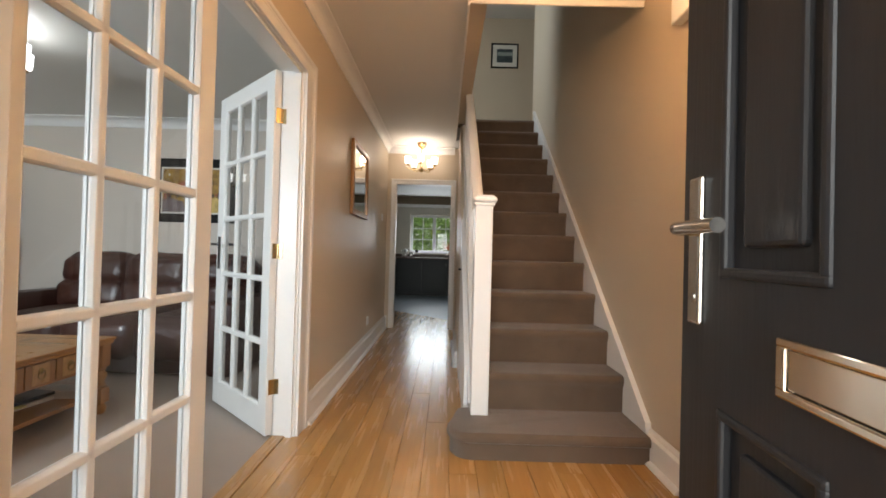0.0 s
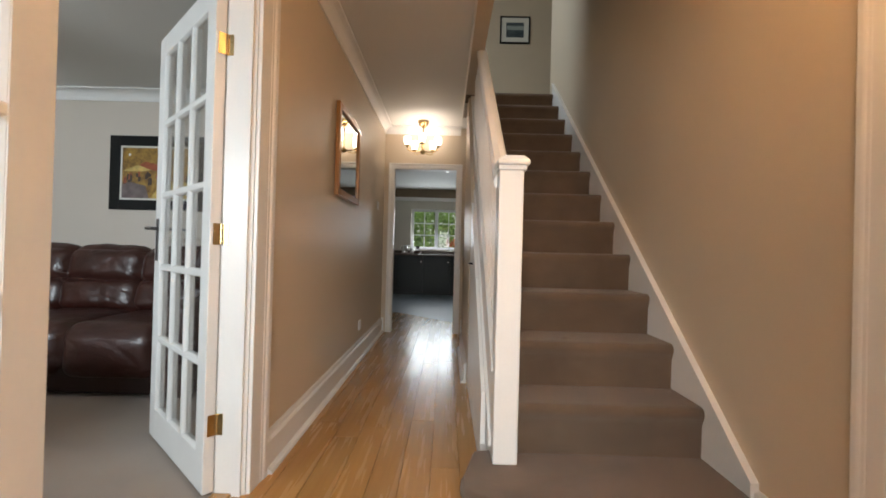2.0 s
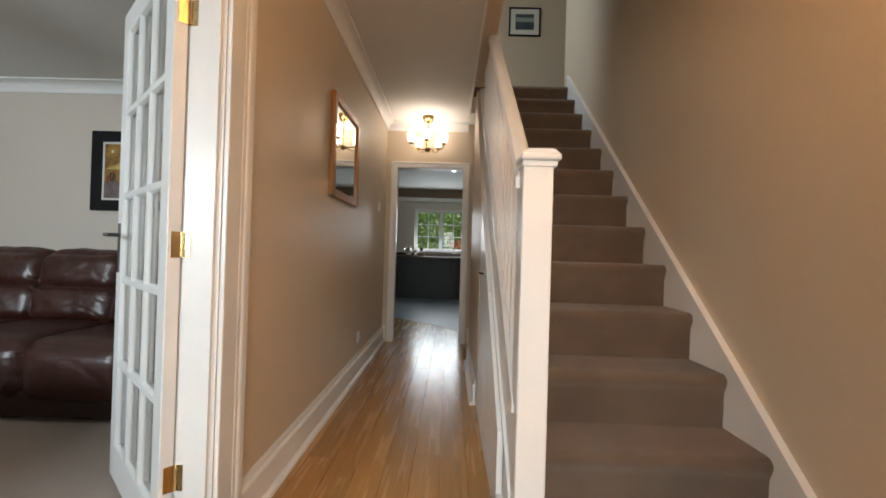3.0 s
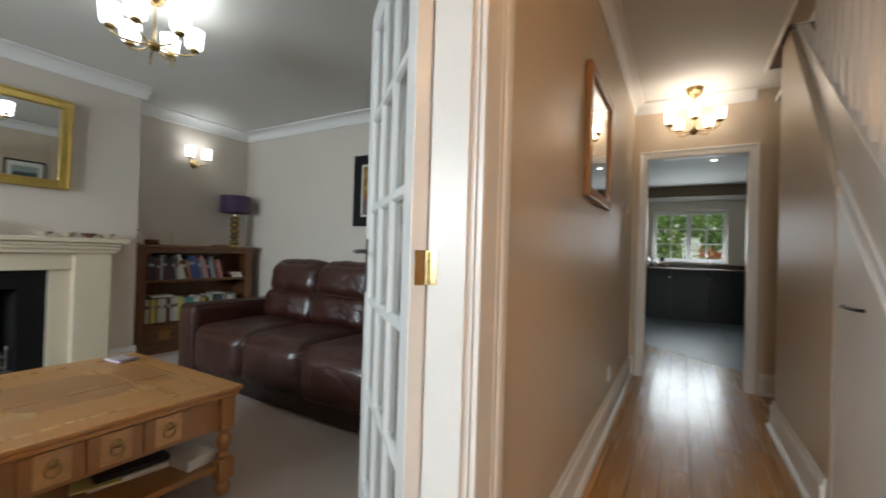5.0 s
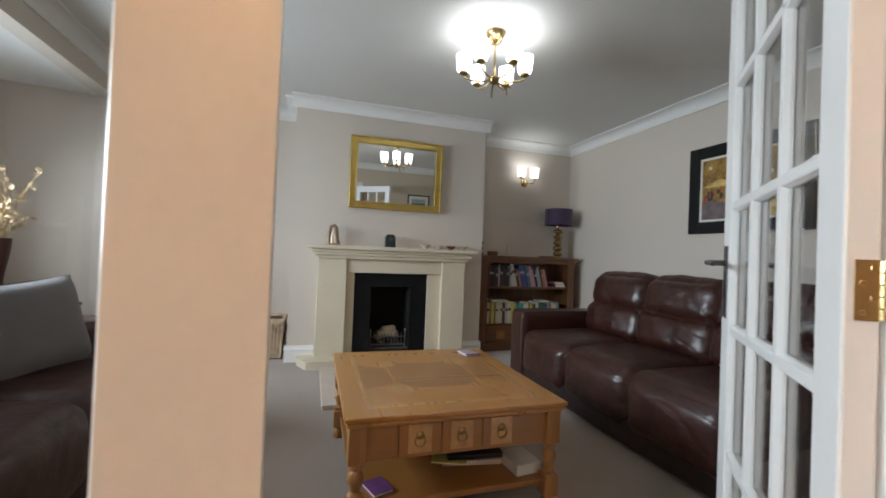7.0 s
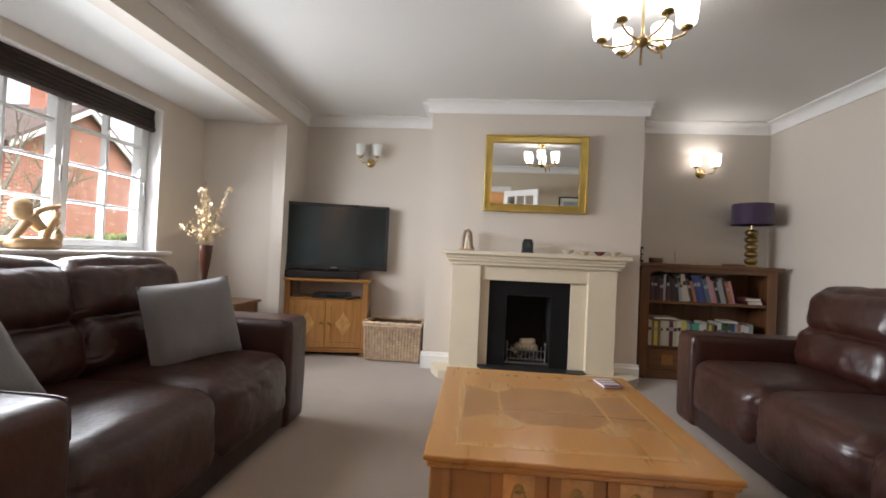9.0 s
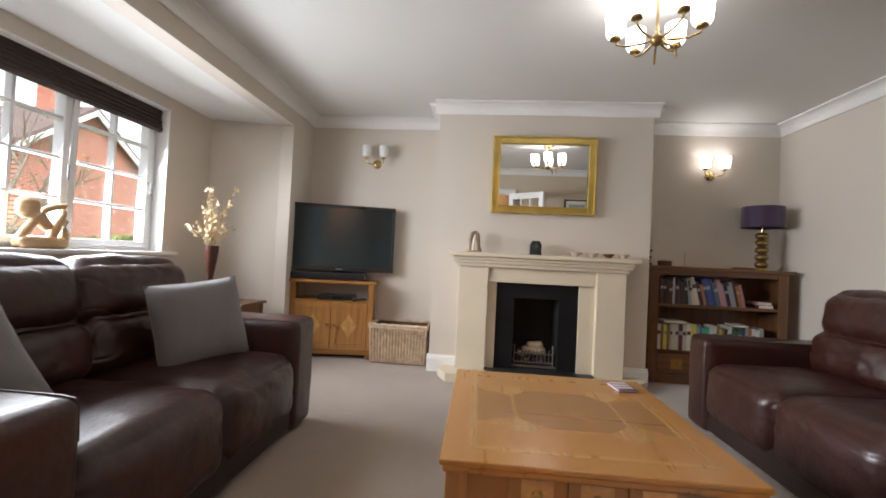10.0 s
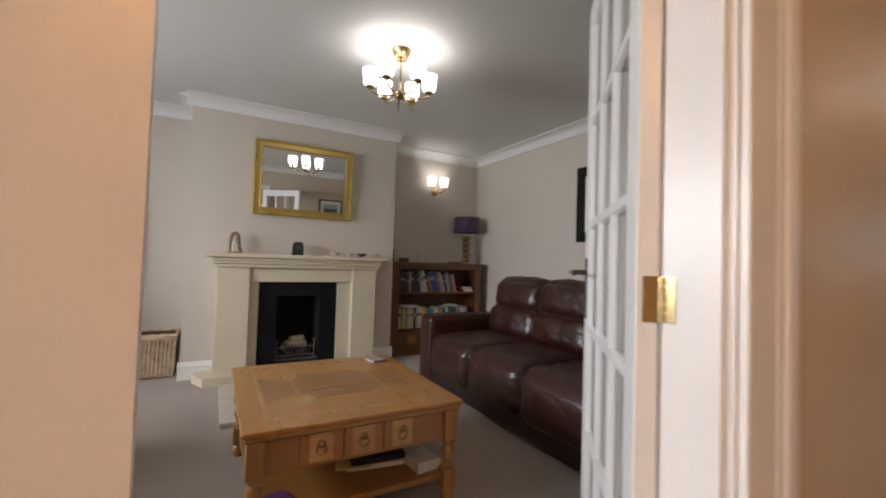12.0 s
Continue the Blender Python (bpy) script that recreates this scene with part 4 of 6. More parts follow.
# ---- coffee table ----
def coffee_table():
    t = thing("coffee_table", (-2.30, 2.56, 0), 0, "golden oak coffee table with inlaid top and drawers", "coffee table")
    hx, hy, zt = 0.48, 0.445, 0.458
    bm = box(-hx, hx, -hy, hy, zt - .018, zt, .005, 2)
    box(-hx + .008, hx - .008, -hy + .008, hy - .008, zt - .040, zt - .018, .008, 3, bm)
    part("tabletop", bm, M_TABLE, t)
    e = .0006
    q = .085
    for nm, r, m in (("inlay_band", (-hx + q, hx - q, -hy + q, -hy + q + .022), M_PALEOAK), ("inlay_band", (-hx + q, hx - q, hy - q - .022, hy - q), M_PALEOAK),
                     ("inlay_band", (-hx + q, -hx + q + .022, -hy + q + .022, hy - q - .022), M_PALEOAK), ("inlay_band", (hx - q - .022, hx - q, -hy + q + .022, hy - q - .022), M_PALEOAK)):
        part(nm, box(r[0], r[1], r[2], r[3], zt - .002, zt + e), m, t, "pale oak inlay band")
    ix, iy = hx - q - .022, hy - q - .022
    cx, cy, ch = .20, .19, .075
    part("inlay_field", box(-ix, ix, -iy, iy, zt - .002, zt + e * .55), M_TABLE, t, "golden oak inlay field")
    octo = lambda a, b, c: [(-a + c, -b), (a - c, -b), (a, -b + c), (a, b - c), (a - c, b), (-a + c, b), (-a, b - c), (-a, -b + c)]
    part("inlay_panel", prism(octo(cx, cy, ch), "z", zt - .002, zt + e), M_TABLE_Y, t, "burr-toned centre panel")
    for sx in (-1, 1):
        for sy in (-1, 1):
            lo = [(sx * (cx - ch), sy * (cy + .004)), (sx * (cx + .004), sy * (cy - ch)), (sx * (cx + .055), sy * (cy - .035)), (sx * (cx + .045), sy * (cy + .045)), (sx * (cx - .04), sy * (cy + .05))]
            part("inlay_lozenge", prism(lo, "z", zt - .002, zt + e), M_PALEOAK, t, "pale oak lozenge")
    for sy in (-1, 1):
        part("inlay_panel", prism([(-cx + ch + .01, sy * (cy + .012)), (-cx + .02, sy * iy), (cx - .02, sy * iy), (cx - ch - .01, sy * (cy + .012))], "z", zt - .002, zt + e * .8), M_TABLE_Y, t)
        part("inlay_strip", box(-cx + ch, cx - ch, sy * (cy + .006) - .005, sy * (cy + .006) + .005, zt - .002, zt + e), M_PALEOAK, t)
        for sx in (-1, 1):
            part("inlay_strip", prism([(sx * (cx - .02), sy * (cy + .05)), (sx * (cx - .012), sy * (cy + .05)), (sx * (cx - .004), sy * iy), (sx * (cx - .014), sy * iy)], "z", zt - .002, zt + e), M_PALEOAK, t)
    ax, ay = .43, .395
    for sx in (-1, 1):
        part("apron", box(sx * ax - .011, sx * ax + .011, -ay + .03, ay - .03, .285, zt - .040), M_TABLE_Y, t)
    for sy in (-1, 1):
        part("apron", box(-ax + .03, ax - .03, sy * ay - .011, sy * ay + .011, .285, zt - .040), M_TABLE, t)
    for sx in (-1, 1):
        for i, y in enumerate((-.165, .0, .165)):
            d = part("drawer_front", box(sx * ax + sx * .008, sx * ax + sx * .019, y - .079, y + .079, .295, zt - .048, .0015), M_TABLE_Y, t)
            part("burr_square", box(sx * ax + sx * .018, sx * ax + sx * .0205, y - .045, y + .045, .303, .408), M_BURR, d, "pale burr inlay square")
            part("rose", lathe([(.016, 0), (.014, .004), (.005, .008)], 14), M_ABRASS, d, "", True).matrix_local = pose(sx * ax + sx * .020, y, .368, 0, 90 * sx)
            ring = [(sx * (ax + .026), y + .020 * math.sin(a), .350 - .022 * math.cos(a)) for a in [k * .5236 for k in range(13)]]
            part("ring_pull", tube(ring, .003, 6), M_ABRASS, d, "antique brass ring pull", True)
    prof = [(.020, 0), (.026, .012), (.030, .03), (.026, .05), (.017, .058), (.017, .066)]
    prof2 = [(.019, .155), (.028, .165), (.028, .172), (.017, .182), (.020, .2), (.031, .222), (.029, .24), (.017, .258), (.026, .266), (.026, .275), (.02, .283)]
    for sx in (-1, 1):
        for sy in (-1, 1):
            bml = lathe(prof, 16, (sx * ax, sy * ay, 0))
            box(sx * ax - .031, sx * ax + .031, sy * ay - .031, sy * ay + .031, .066, .155, .003, 1, bml)
            lathe(prof2, 16, (sx * ax, sy * ay, 0), bml)
            box(sx * ax - .031, sx * ax + .031, sy * ay - .031, sy * ay + .031, .283, zt - .04, .003, 1, bml)
            part("leg", bml, M_TABLE_Z, t, "turned oak leg", True)
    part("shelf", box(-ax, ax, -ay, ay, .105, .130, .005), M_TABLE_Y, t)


coffee_table()


def slab_thing(name, at, turn, w, d, h, mat, label, category, pages=None, group="", bevel=.002):
    s = thing(name, at, turn, label, category, group)
    if pages:
        part("pages", box(-w / 2 + .004, w / 2 - .004, -d / 2 + .003, d / 2 - .003, .0015, h - .0015), pages, s, "white page edges")
        part("cover", box(-w / 2, w / 2, -d / 2, d / 2, h - .0018, h), mat, s)
        part("back_cover", box(-w / 2, w / 2, -d / 2, d / 2, 0, .0018), mat, s)
        part("spine", box(-w / 2 - .001, -w / 2 + .002, -d / 2, d / 2, 0, h), mat, s)
    else:
        part("body", box(-w / 2, w / 2, -d / 2, d / 2, 0, h, bevel), mat, s)
    return s


def plain(name, c, rough=.5, vary=.15):
    return material(name, c, rough, vary=vary, scale=6, fine=90, bump=.05)


M_PAGE = plain("book_pages", (.72, .68, .58), .8)
M_PURPLE = plain("purple_print", (.16, .06, .20), .35, .5)
M_WHITEBOARD = plain("white_card", (.62, .60, .55), .6)
M_YELLOW = plain("yellow_paper", (.72, .70, .28), .7)
MAG = slab_thing("magazine", (-2.64, 2.885, .4595), 8, .125, .088, .011, M_PURPLE, "purple paperback lying on the coffee table", "book", M_PAGE)
for k in range(3):
    part("cover_stripe", box(-.055 + .036 * k, -.035 + .036 * k, -.040, .040, .0108, .0116), M_WHITEBOARD, MAG, "pale cover stripe")
slab_thing("magazine", (-1.955, 2.262, .131), 20, .105, .085, .012, M_PURPLE, "small stack of purple leaflets on table shelf", "leaflets", M_PAGE)
slab_thing("folder", (-2.15, 2.70, .131), 82, .26, .23, .020, M_PAGE, "pale papers stacked on the table shelf", "papers")
slab_thing("notepad", (-2.10, 2.60, .152), 70, .15, .16, .006, M_YELLOW, "yellow notes under a folder on shelf", "notes")
slab_thing("folder", (-2.14, 2.71, .159), 84, .25, .22, .018, M_BLACK, "black folder on papers on table shelf", "folder")
slab_thing("box_file", (-2.05, 2.875, .131), 96, .12, .28, .045, M_WHITEBOARD, "white box on the coffee table shelf", "box")
slab_thing("board", (-3.57, 2.40, 0.002), 0, .86, .64, .03, plain("pinkish_beige_board", (.56, .47, .40), .7, .1), "pale flat board lying on carpet before hearth", "board", bevel=.006)


# ---- fireplace ----
M_SLIP = material("polished_black_granite", (0.010, 0.010, 0.011), 0.5, vary=0.3, scale=5, fine=80, bump=0.05)
M_SOOT = material("sooty_firebrick", (0.007, 0.0065, 0.006), 0.9, vary=0.4, scale=9, fine=70, bump=0.4)
M_SLIP.node_tree.nodes["Principled BSDF"].inputs["Specular IOR Level"].default_value = 0.15


def fireplace():
    f = thing("fireplace", (BREAST, 2.745, 0), 0, "cream limestone fireplace surround with black slate slips", "fireplace")
    # local x runs out from the chimney breast, y along it
    part("hearth", prism([(0, -.86), (.13, -.86), (.30, -.78), (.33, .0), (.30, .72), (.13, .90), (0, .90)], "z", 0, .068), M_STONE, f, "cream limestone hearth")
    part("hearth_slab", prism([(.0, -.455), (.07, -.48), (.17, -.42), (.20, .0), (.17, .42), (.07, .52), (0, .47)], "z", .068, .080), M_SLATE, f, "black slate inner hearth")
    for y0, y1 in ((-.71, -.455), (.47, .71)):
        part("jamb", box(0, .115, y0, y1, .068, .965, .003), M_STONE, f, "cream limestone upright")
    for y0, y1 in ((-.456, -.375), (.335, .471)):
        part("return", box(0, .062, y0, y1, .068, .84, .002), M_STONE, f)
    part("lintel", box(0, .092, -.456, .471, .835, .965, .003), M_STONE, f, "cream limestone lintel")
    bm = box(0, .135, -.735, .735, .965, .995, .003)
    box(0, .155, -.755, .755, .995, 1.02, .008, 3, bm)
    box(0, .165, -.765, .765, 1.02, 1.05, .008, 3, bm)
    box(0, .195, -.805, .805, 1.05, 1.085, .006, 2, bm)
    part("mantel_shelf", bm, M_STONE, f, "moulded limestone mantel shelf")
    for r in ((-.376, -.215, .08, .835), (.175, .336, .08, .835), (-.215, .175, .705, .835)):
        part("slip", box(-.002, .045, *r), M_SLIP, f, "black slate slip")
    fb = boxes([(-.30, -.29, -.215, .175, .08, .70), (-.29, 0.0, -.2165, -.215, .08, .70), (-.29, 0.0, .175, .1765, .08, .70), (-.29, 0, -.215, .175, .07, .0815), (-.29, 0, -.215, .175, .698, .702)])
    part("firebox", fb, M_SOOT, f, "sooty black firebox")


fireplace()


def fire_basket():
    g = thing("fire_grate", (BREAST - .09, 2.725, .0820), 0, "black iron fire basket holding pale coals", "fire grate")
    part("tray", box(-.20, .06, -.17, .17, .02, .035, .004), M_IRON, g)
    for y in (-.17, .17):
        part("post", lathe([(.012, 0), (.012, .02), (.007, .03), (.007, .17), (.011, .18), (.011, .19), (.004, .205)], 10, (.06, y, 0)), M_GREYIRON, g, "", True)
    for z in (.05, .125):
        part("bar", tube([(.06, -.17, z), (.06, .17, z)], .006, 8), M_GREYIRON, g)
    for i in range(9):
        y = -.136 + i * .034
        part("bar", lathe([(.0045, .035), (.0045, .145), (.007, .152), (.002, .165)], 8, (.064, y, 0)), M_GREYIRON, g, "", True)
    rnd = random.Random(4)
    for i in range(16):
        s = .035 + rnd.random() * .03
        part("coal", puff(s * 1.4, s, s * .8, s * .3, .003, 4, .012, i, (rnd.uniform(-.16, .03), rnd.uniform(-.12, .12), .06 + (i // 6) * .03)), M_COAL if i % 3 else M_ASH, g, "", True)
    part("log", puff(.08, .20, .06, .025, .004, 8, .01, 9, (-.03, .01, .145)), M_ASH, g, "pale ceramic log", True)
    part("log", puff(.07, .15, .055, .022, .004, 8, .012, 3, (-.02, .015, .190)), M_ASH, g, "pale ceramic log", True)
    part("ash_lip", box(.055, .085, -.20, .20, .004, .022, .004), M_GREYIRON, g, "worn grey lip")


M_GREYIRON = material("worn_grey_iron", (.22, .205, .19), .38, metal=.7, vary=.3, bump=.2)
M_COAL = plain("dark_coal", (.06, .045, .04), .8, .5)
M_ASH = plain("pale_ceramic_log", (.55, .43, .29), .8, .4)
fire_basket()

f, iw, ih = framed("gilt_mirror", (BREAST + .022, 2.738, 1.792), 90, 0.905, 0.685, 0.068, 0.035, M_GOLD, "gold framed mirror above the mantelpiece", "mirror", tilt=1.6)
part("mirror_glass", box(-iw - .002, iw + .002, -.016, -.013, -ih - .002, ih + .002), M_MIRROR, f, "bevelled mirror glass")
for r in ((-iw - .012, iw + .012, ih, ih + .012), (-iw - .012, iw + .012, -ih - .012, -ih), (-iw - .012, -iw, -ih, ih), (iw, iw + .012, -ih, ih)):
    part("inner_bead", box(r[0], r[1], -.042, -.012, r[2], r[3], .004, 2), M_GOLD, f)
for r in ((-.4525, .4525, .3255, .3425), (-.4525, .4525, -.3425, -.3255), (-.4525, -.4355, -.3255, .3255), (.4355, .4525, -.3255, .3255)):
    part("outer_bead", box(r[0], r[1], -.046, -.02, r[2], r[3], .006, 2), M_GOLD, f)


# ---- mantel ornaments ----
MZ = 1.0852
M_TERRA = plain("tan_ceramic", (.42, .24, .14), .4, .3)
M_GREYCLAY = plain("grey_brown_glaze", (.27, .18, .11), .35, .4)
M_CREAMC = plain("cream_ceramic", (.62, .52, .40), .35, .2)
o = thing("ornament", (-4.27, 2.157, MZ), 0, "tan and cream abstract arch ornament on mantelpiece", "ornament")
part("body", tube([(0, -.038, .012), (0, -.036, .06), (0, -.034, .12), (0, -.020, .168), (0, .006, .178), (0, .026, .155), (0, .030, .10), (0, .032, .05), (0, .050, .010)], .013, 12, taper=.020), M_GREYCLAY, o, "grey-brown glazed arch", True)
part("inner", tube([(.004, -.006, .0), (.004, -.006, .07), (.004, .004, .125), (.004, .014, .07), (.004, .024, .008)], .019, 12), M_CREAMC, o, "cream glazed core", True)
part("base", puff(.07, .135, .016, .007, 0, 4, 0, 0, (0, 0, .008)), M_TERRA, o, "", True)
o = thing("mantel_clock", (-4.27, 2.685, MZ), 0, "small black arched clock on the mantelpiece", "clock")
part("case", prism([(-.047, .012), (.047, .012), (.047, .092), (.030, .122), (-.030, .122), (-.047, .092)], "x", -.026, .026), M_SLATE, o)
part("plinth", box(-.030, .030, -.051, .051, 0, .013, .003), M_SLATE, o)
part("dial", lathe([(.028, 0), (.028, .003)], 20), plain("dark_green_dial", (.03, .05, .045)), o).matrix_local = pose(.026, 0, .070, 0, 90)
part("hand", box(.0295, .0305, -.0015, .0015, .068, .090), M_BRASS, o)
part("hand", box(.0295, .0305, -.0015, .014, .0685, .0715), M_BRASS, o)


def bowl(at, mat, r=.052, h=.036):
    b = thing("bowl", at, 0, "small %s bowl on the mantelpiece" % ("reddish brown glazed" if mat is M_TERRA2 else "pale patterned glazed"), "bowl", "bowls on the mantelpiece")
    part("bowl_body", lathe([(.016, 0), (.018, .004), (r * .62, h * .45), (r, h), (r * .95, h), (r * .58, h * .5), (.012, .010)], 22), mat, b, "", True)
    part("rim", lathe([(r * .95, h), (r * 1.03, h + .001), (r * 1.03, h + .003), (r * .95, h + .003)], 22), M_CREAMC, b, "", True)


M_TERRA2 = plain("oxblood_glaze", (.16, .05, .03), .25, .3)
for y, m in ((3.033, M_CREAMC), (3.168, M_CREAMC), (3.300, M_TERRA2), (3.425, M_CREAMC)):
    bowl((-4.27, y, MZ), m)


# ---- bookcase ----
def bookcase():
    b = thing("bookcase", (LX0 + .02, 3.75, 0), 0, "brown oak bookcase filled with books and a drawer", "bookcase")
    D, W, H = .31, 1.17, 1.05
    part("side", box(0, D, 0, .045, .0, H - .03, .003), M_SHELFWOOD, b)
    part("side", box(0, D, W - .045, W, .0, H - .03, .003), M_SHELFWOOD, b)
    part("top", box(-.01, D + .035, -.035, W + .05, H - .03, H, .006, 2), M_SHELFWOOD_Y, b)
    part("frieze", box(D - .03, D, .045, W - .045, H - .075, H - .03), M_SHELFWOOD_Y, b)
    part("stile", box(D - .001, D + .012, 0, .08, .02, H - .03, .003), M_SHELFWOOD, b)
    part("stile", box(D - .001, D + .012, W - .08, W, .02, H - .03, .003), M_SHELFWOOD, b)
    part("back", box(0, .012, .045, W - .045, .05, H - .03), M_SHELFWOOD, b)
    for z in (.06, .275, .685):
        part("shelf", box(.012, D - .004, .045, W - .045, z, z + .025, .002), M_SHELFWOOD_Y, b)
    part("plinth", box(D - .025, D, .045, W - .045, .0, .07), M_SHELFWOOD_Y, b)
    for i, (a, c) in enumerate(((.085, .42), (.425, .745), (.75, 1.085))):
        d = part("drawer_front", box(D - .012, D + .006, a, c, .09, .268, .004), M_SHELFWOOD_Y, b)
        part("burr_square", box(D + .005, D + .0085, (a + c) / 2 - .05, (a + c) / 2 + .05, .13, .23), M_TABLE_Y, d)
        part("knob", lathe([(.006, 0), (.006, .012), (.014, .018), (.012, .026)], 12), M_ABRASS, d, "", True).matrix_local = pose(D + .008, (a + c) / 2, .18, 0, 90)
    for y in (.05, W - .05):
        part("foot", lathe([(.02, -.0), (.028, .006), (.02, .02)], 12, (D + .005, y, 0)), M_SHELFWOOD, b)


bookcase()
BOOKC = [plain("book_" + n, c, .5, .25) for n, c in (("maroon", (.10, .03, .03)), ("black", (.025, .025, .03)), ("cream", (.50, .47, .38)), ("navy", (.04, .06, .16)), ("blue", (.05, .08, .26)), ("rust", (.40, .15, .06)),
                                                    ("pink", (.46, .24, .26)), ("grey", (.30, .32, .33)), ("yellow", (.62, .54, .12)), ("teal", (.06, .36, .27)), ("green", (.05, .10, .06)), ("white", (.62, .62, .58)), ("umber", (.055, .03, .028)), ("slate", (.10, .14, .18)), ("ochre", (.26, .16, .05)))]


def book(y, z, t, h, d, mat, lean=0.0):
    b = thing("book", (-4.53, y, z), 0, "upright %s book on the bookcase shelf" % mat.name.split("_")[1].split(".")[0], "book", "books on the bookcase")
    b.matrix_world = pose(-4.53, y, z) @ pose(0, 0, 0, lean)
    part("cover", boxes([(-d, 0, 0, .0025, 0, h), (-d, 0, t - .0025, t, 0, h), (-.003, 0, .0025, t - .0025, 0, h)]), mat, b)
    part("pages", box(-d + .004, -.003, .0025, t - .0025, .003, h - .003), M_PAGE, b)
    if t > .022:
        part("title_band", box(-.0005, .0008, .002, t - .002, h * .60, h * (.64 + t * 3)), BOOKC[7] if mat not in (BOOKC[2], BOOKC[11]) else BOOKC[0], b, "pale band on the spine")


rnd = random.Random(11)
y = 3.845
for k in [0, 1, 12, 0, 7, 1, 0, 1, 12, 1, 7, 2, 2, 12, 5, 3, 4, 3, 13, 6, 6, 1, 7, 7, 12, 5, 6]:
    t = rnd.uniform(.017, .034)
    h = rnd.uniform(.185, .25)
    lean = 0 if y < 3.99 else 6 if y < 4.12 else 14
    book(y, .7105, t, h, rnd.uniform(.15, .2), BOOKC[k], lean)
    y += t * (1.0 if lean == 0 else 1.04) + .002
    if y > 4.60:
        break
slab_thing("book", (-4.62, 4.745, .711), 90, .13, .18, .03, BOOKC[0], "maroon book lying flat on the shelf", "book", M_PAGE)
slab_thing("book", (-4.62, 4.745, .742), 84, .12, .17, .025, BOOKC[6], "pink book lying flat on the shelf", "book", M_PAGE)
y = 3.83
for k in [2, 14, 8, 14, 2, 2, 2, 0, 2, 11, 8, 8, 7, 13, 9, 9, 11, 11, 14, 8, 14, 1, 11, 10, 10, 10, 3, 7, 5, 11, 11, 7, 11]:
    t = rnd.uniform(.018, .034)
    h = rnd.uniform(.222, .236) if y < 4.12 else rnd.uniform(.205, .235)
    book(y, .3005, t, h, rnd.uniform(.13, .18), BOOKC[k], 0)
    y += t + .002
    if y > 4.72:
        break
slab_thing("book", (-4.62, 3.99, .538), 90, .20, .15, .018, BOOKC[11], "white book lying across upright books", "book", M_PAGE)
slab_thing("book", (-4.61, 4.55, .537), 84, .12, .17, .014, BOOKC[11], "white book lying across upright books", "book", M_PAGE)


def table_lamp():
    l = thing("table_lamp", (-4.68, 4.79, 1.0505), 0, "purple drum lamp on gold bead base, unlit", "table lamp")
    part("base", lathe([(.055, 0), (.055, .012), (.02, .02)], 24), M_GOLD, l, "", True)
    for i in range(5):
        z = .052 + i * .066
        part("bead", lathe([(.012, z - .034), (.036, z - .028), (.052, z - .012), (.055, z), (.052, z + .012), (.036, z + .028), (.012, z + .034)], 24), M_ABRASS, l, "polished gold bead", True)
    part("stem", lathe([(.008, .34), (.008, .50)], 10), M_BRASS, l)
    part("shade", lathe([(.168, .390), (.164, .582), (.160, .582), (.164, .390)], 36, close=False), M_SHADE_P, l, "dark purple drum shade", True)
    part("shade_ring", lathe([(.160, .577), (.012, .572), (.012, .567), (.160, .572)], 24, close=False), M_BRASS, l)


M_SHADE_P = material("purple_silk", (.045, .018, .055), .7, vary=.15, scale=6, fine=200, bump=.3, sheen=.4)
table_lamp()
o = thing("figurine", (-4.66, 3.785, 1.0505), 0, "small black stacked ornament on the bookcase", "ornament")
for z, r in ((.012, .034), (.045, .018), (.075, .026), (.105, .014), (.135, .03)):
    part("disc", lathe([(r * .5, z - .012), (r, z - .004), (r, z + .004), (r * .5, z + .014)], 14), M_IRON, o, "", True)
part("spindle", lathe([(.006, 0), (.006, .15)], 8), M_IRON, o)
o = thing("trinket_box", (-4.66, 3.93, 1.0505), 0, "low round wooden box on the bookcase", "box")
part("body", lathe([(.055, 0), (.06, .01), (.06, .03), (.056, .034)], 24), M_SHELFWOOD, o, "", True)
part("lid", lathe([(.061, .034), (.061, .042), (.05, .048)], 24), M_SHELFWOOD, o, "", True)
o = thing("candle", (-4.66, 4.11, 1.0505), 0, "slim pale candle on the bookcase", "candle")
part("wax", lathe([(.010, 0), (.010, .12), (.006, .124)], 14), M_CREAMC, o, "", True)
part("wick", lathe([(.0015, .12), (.001, .135)], 6), M_BLACK, o)
slab_thing("tray", (-4.62, 4.60, 1.0505), 80, .16, .09, .018, M_SHELFWOOD, "small dark wooden tray on the bookcase", "tray", bevel=.006)


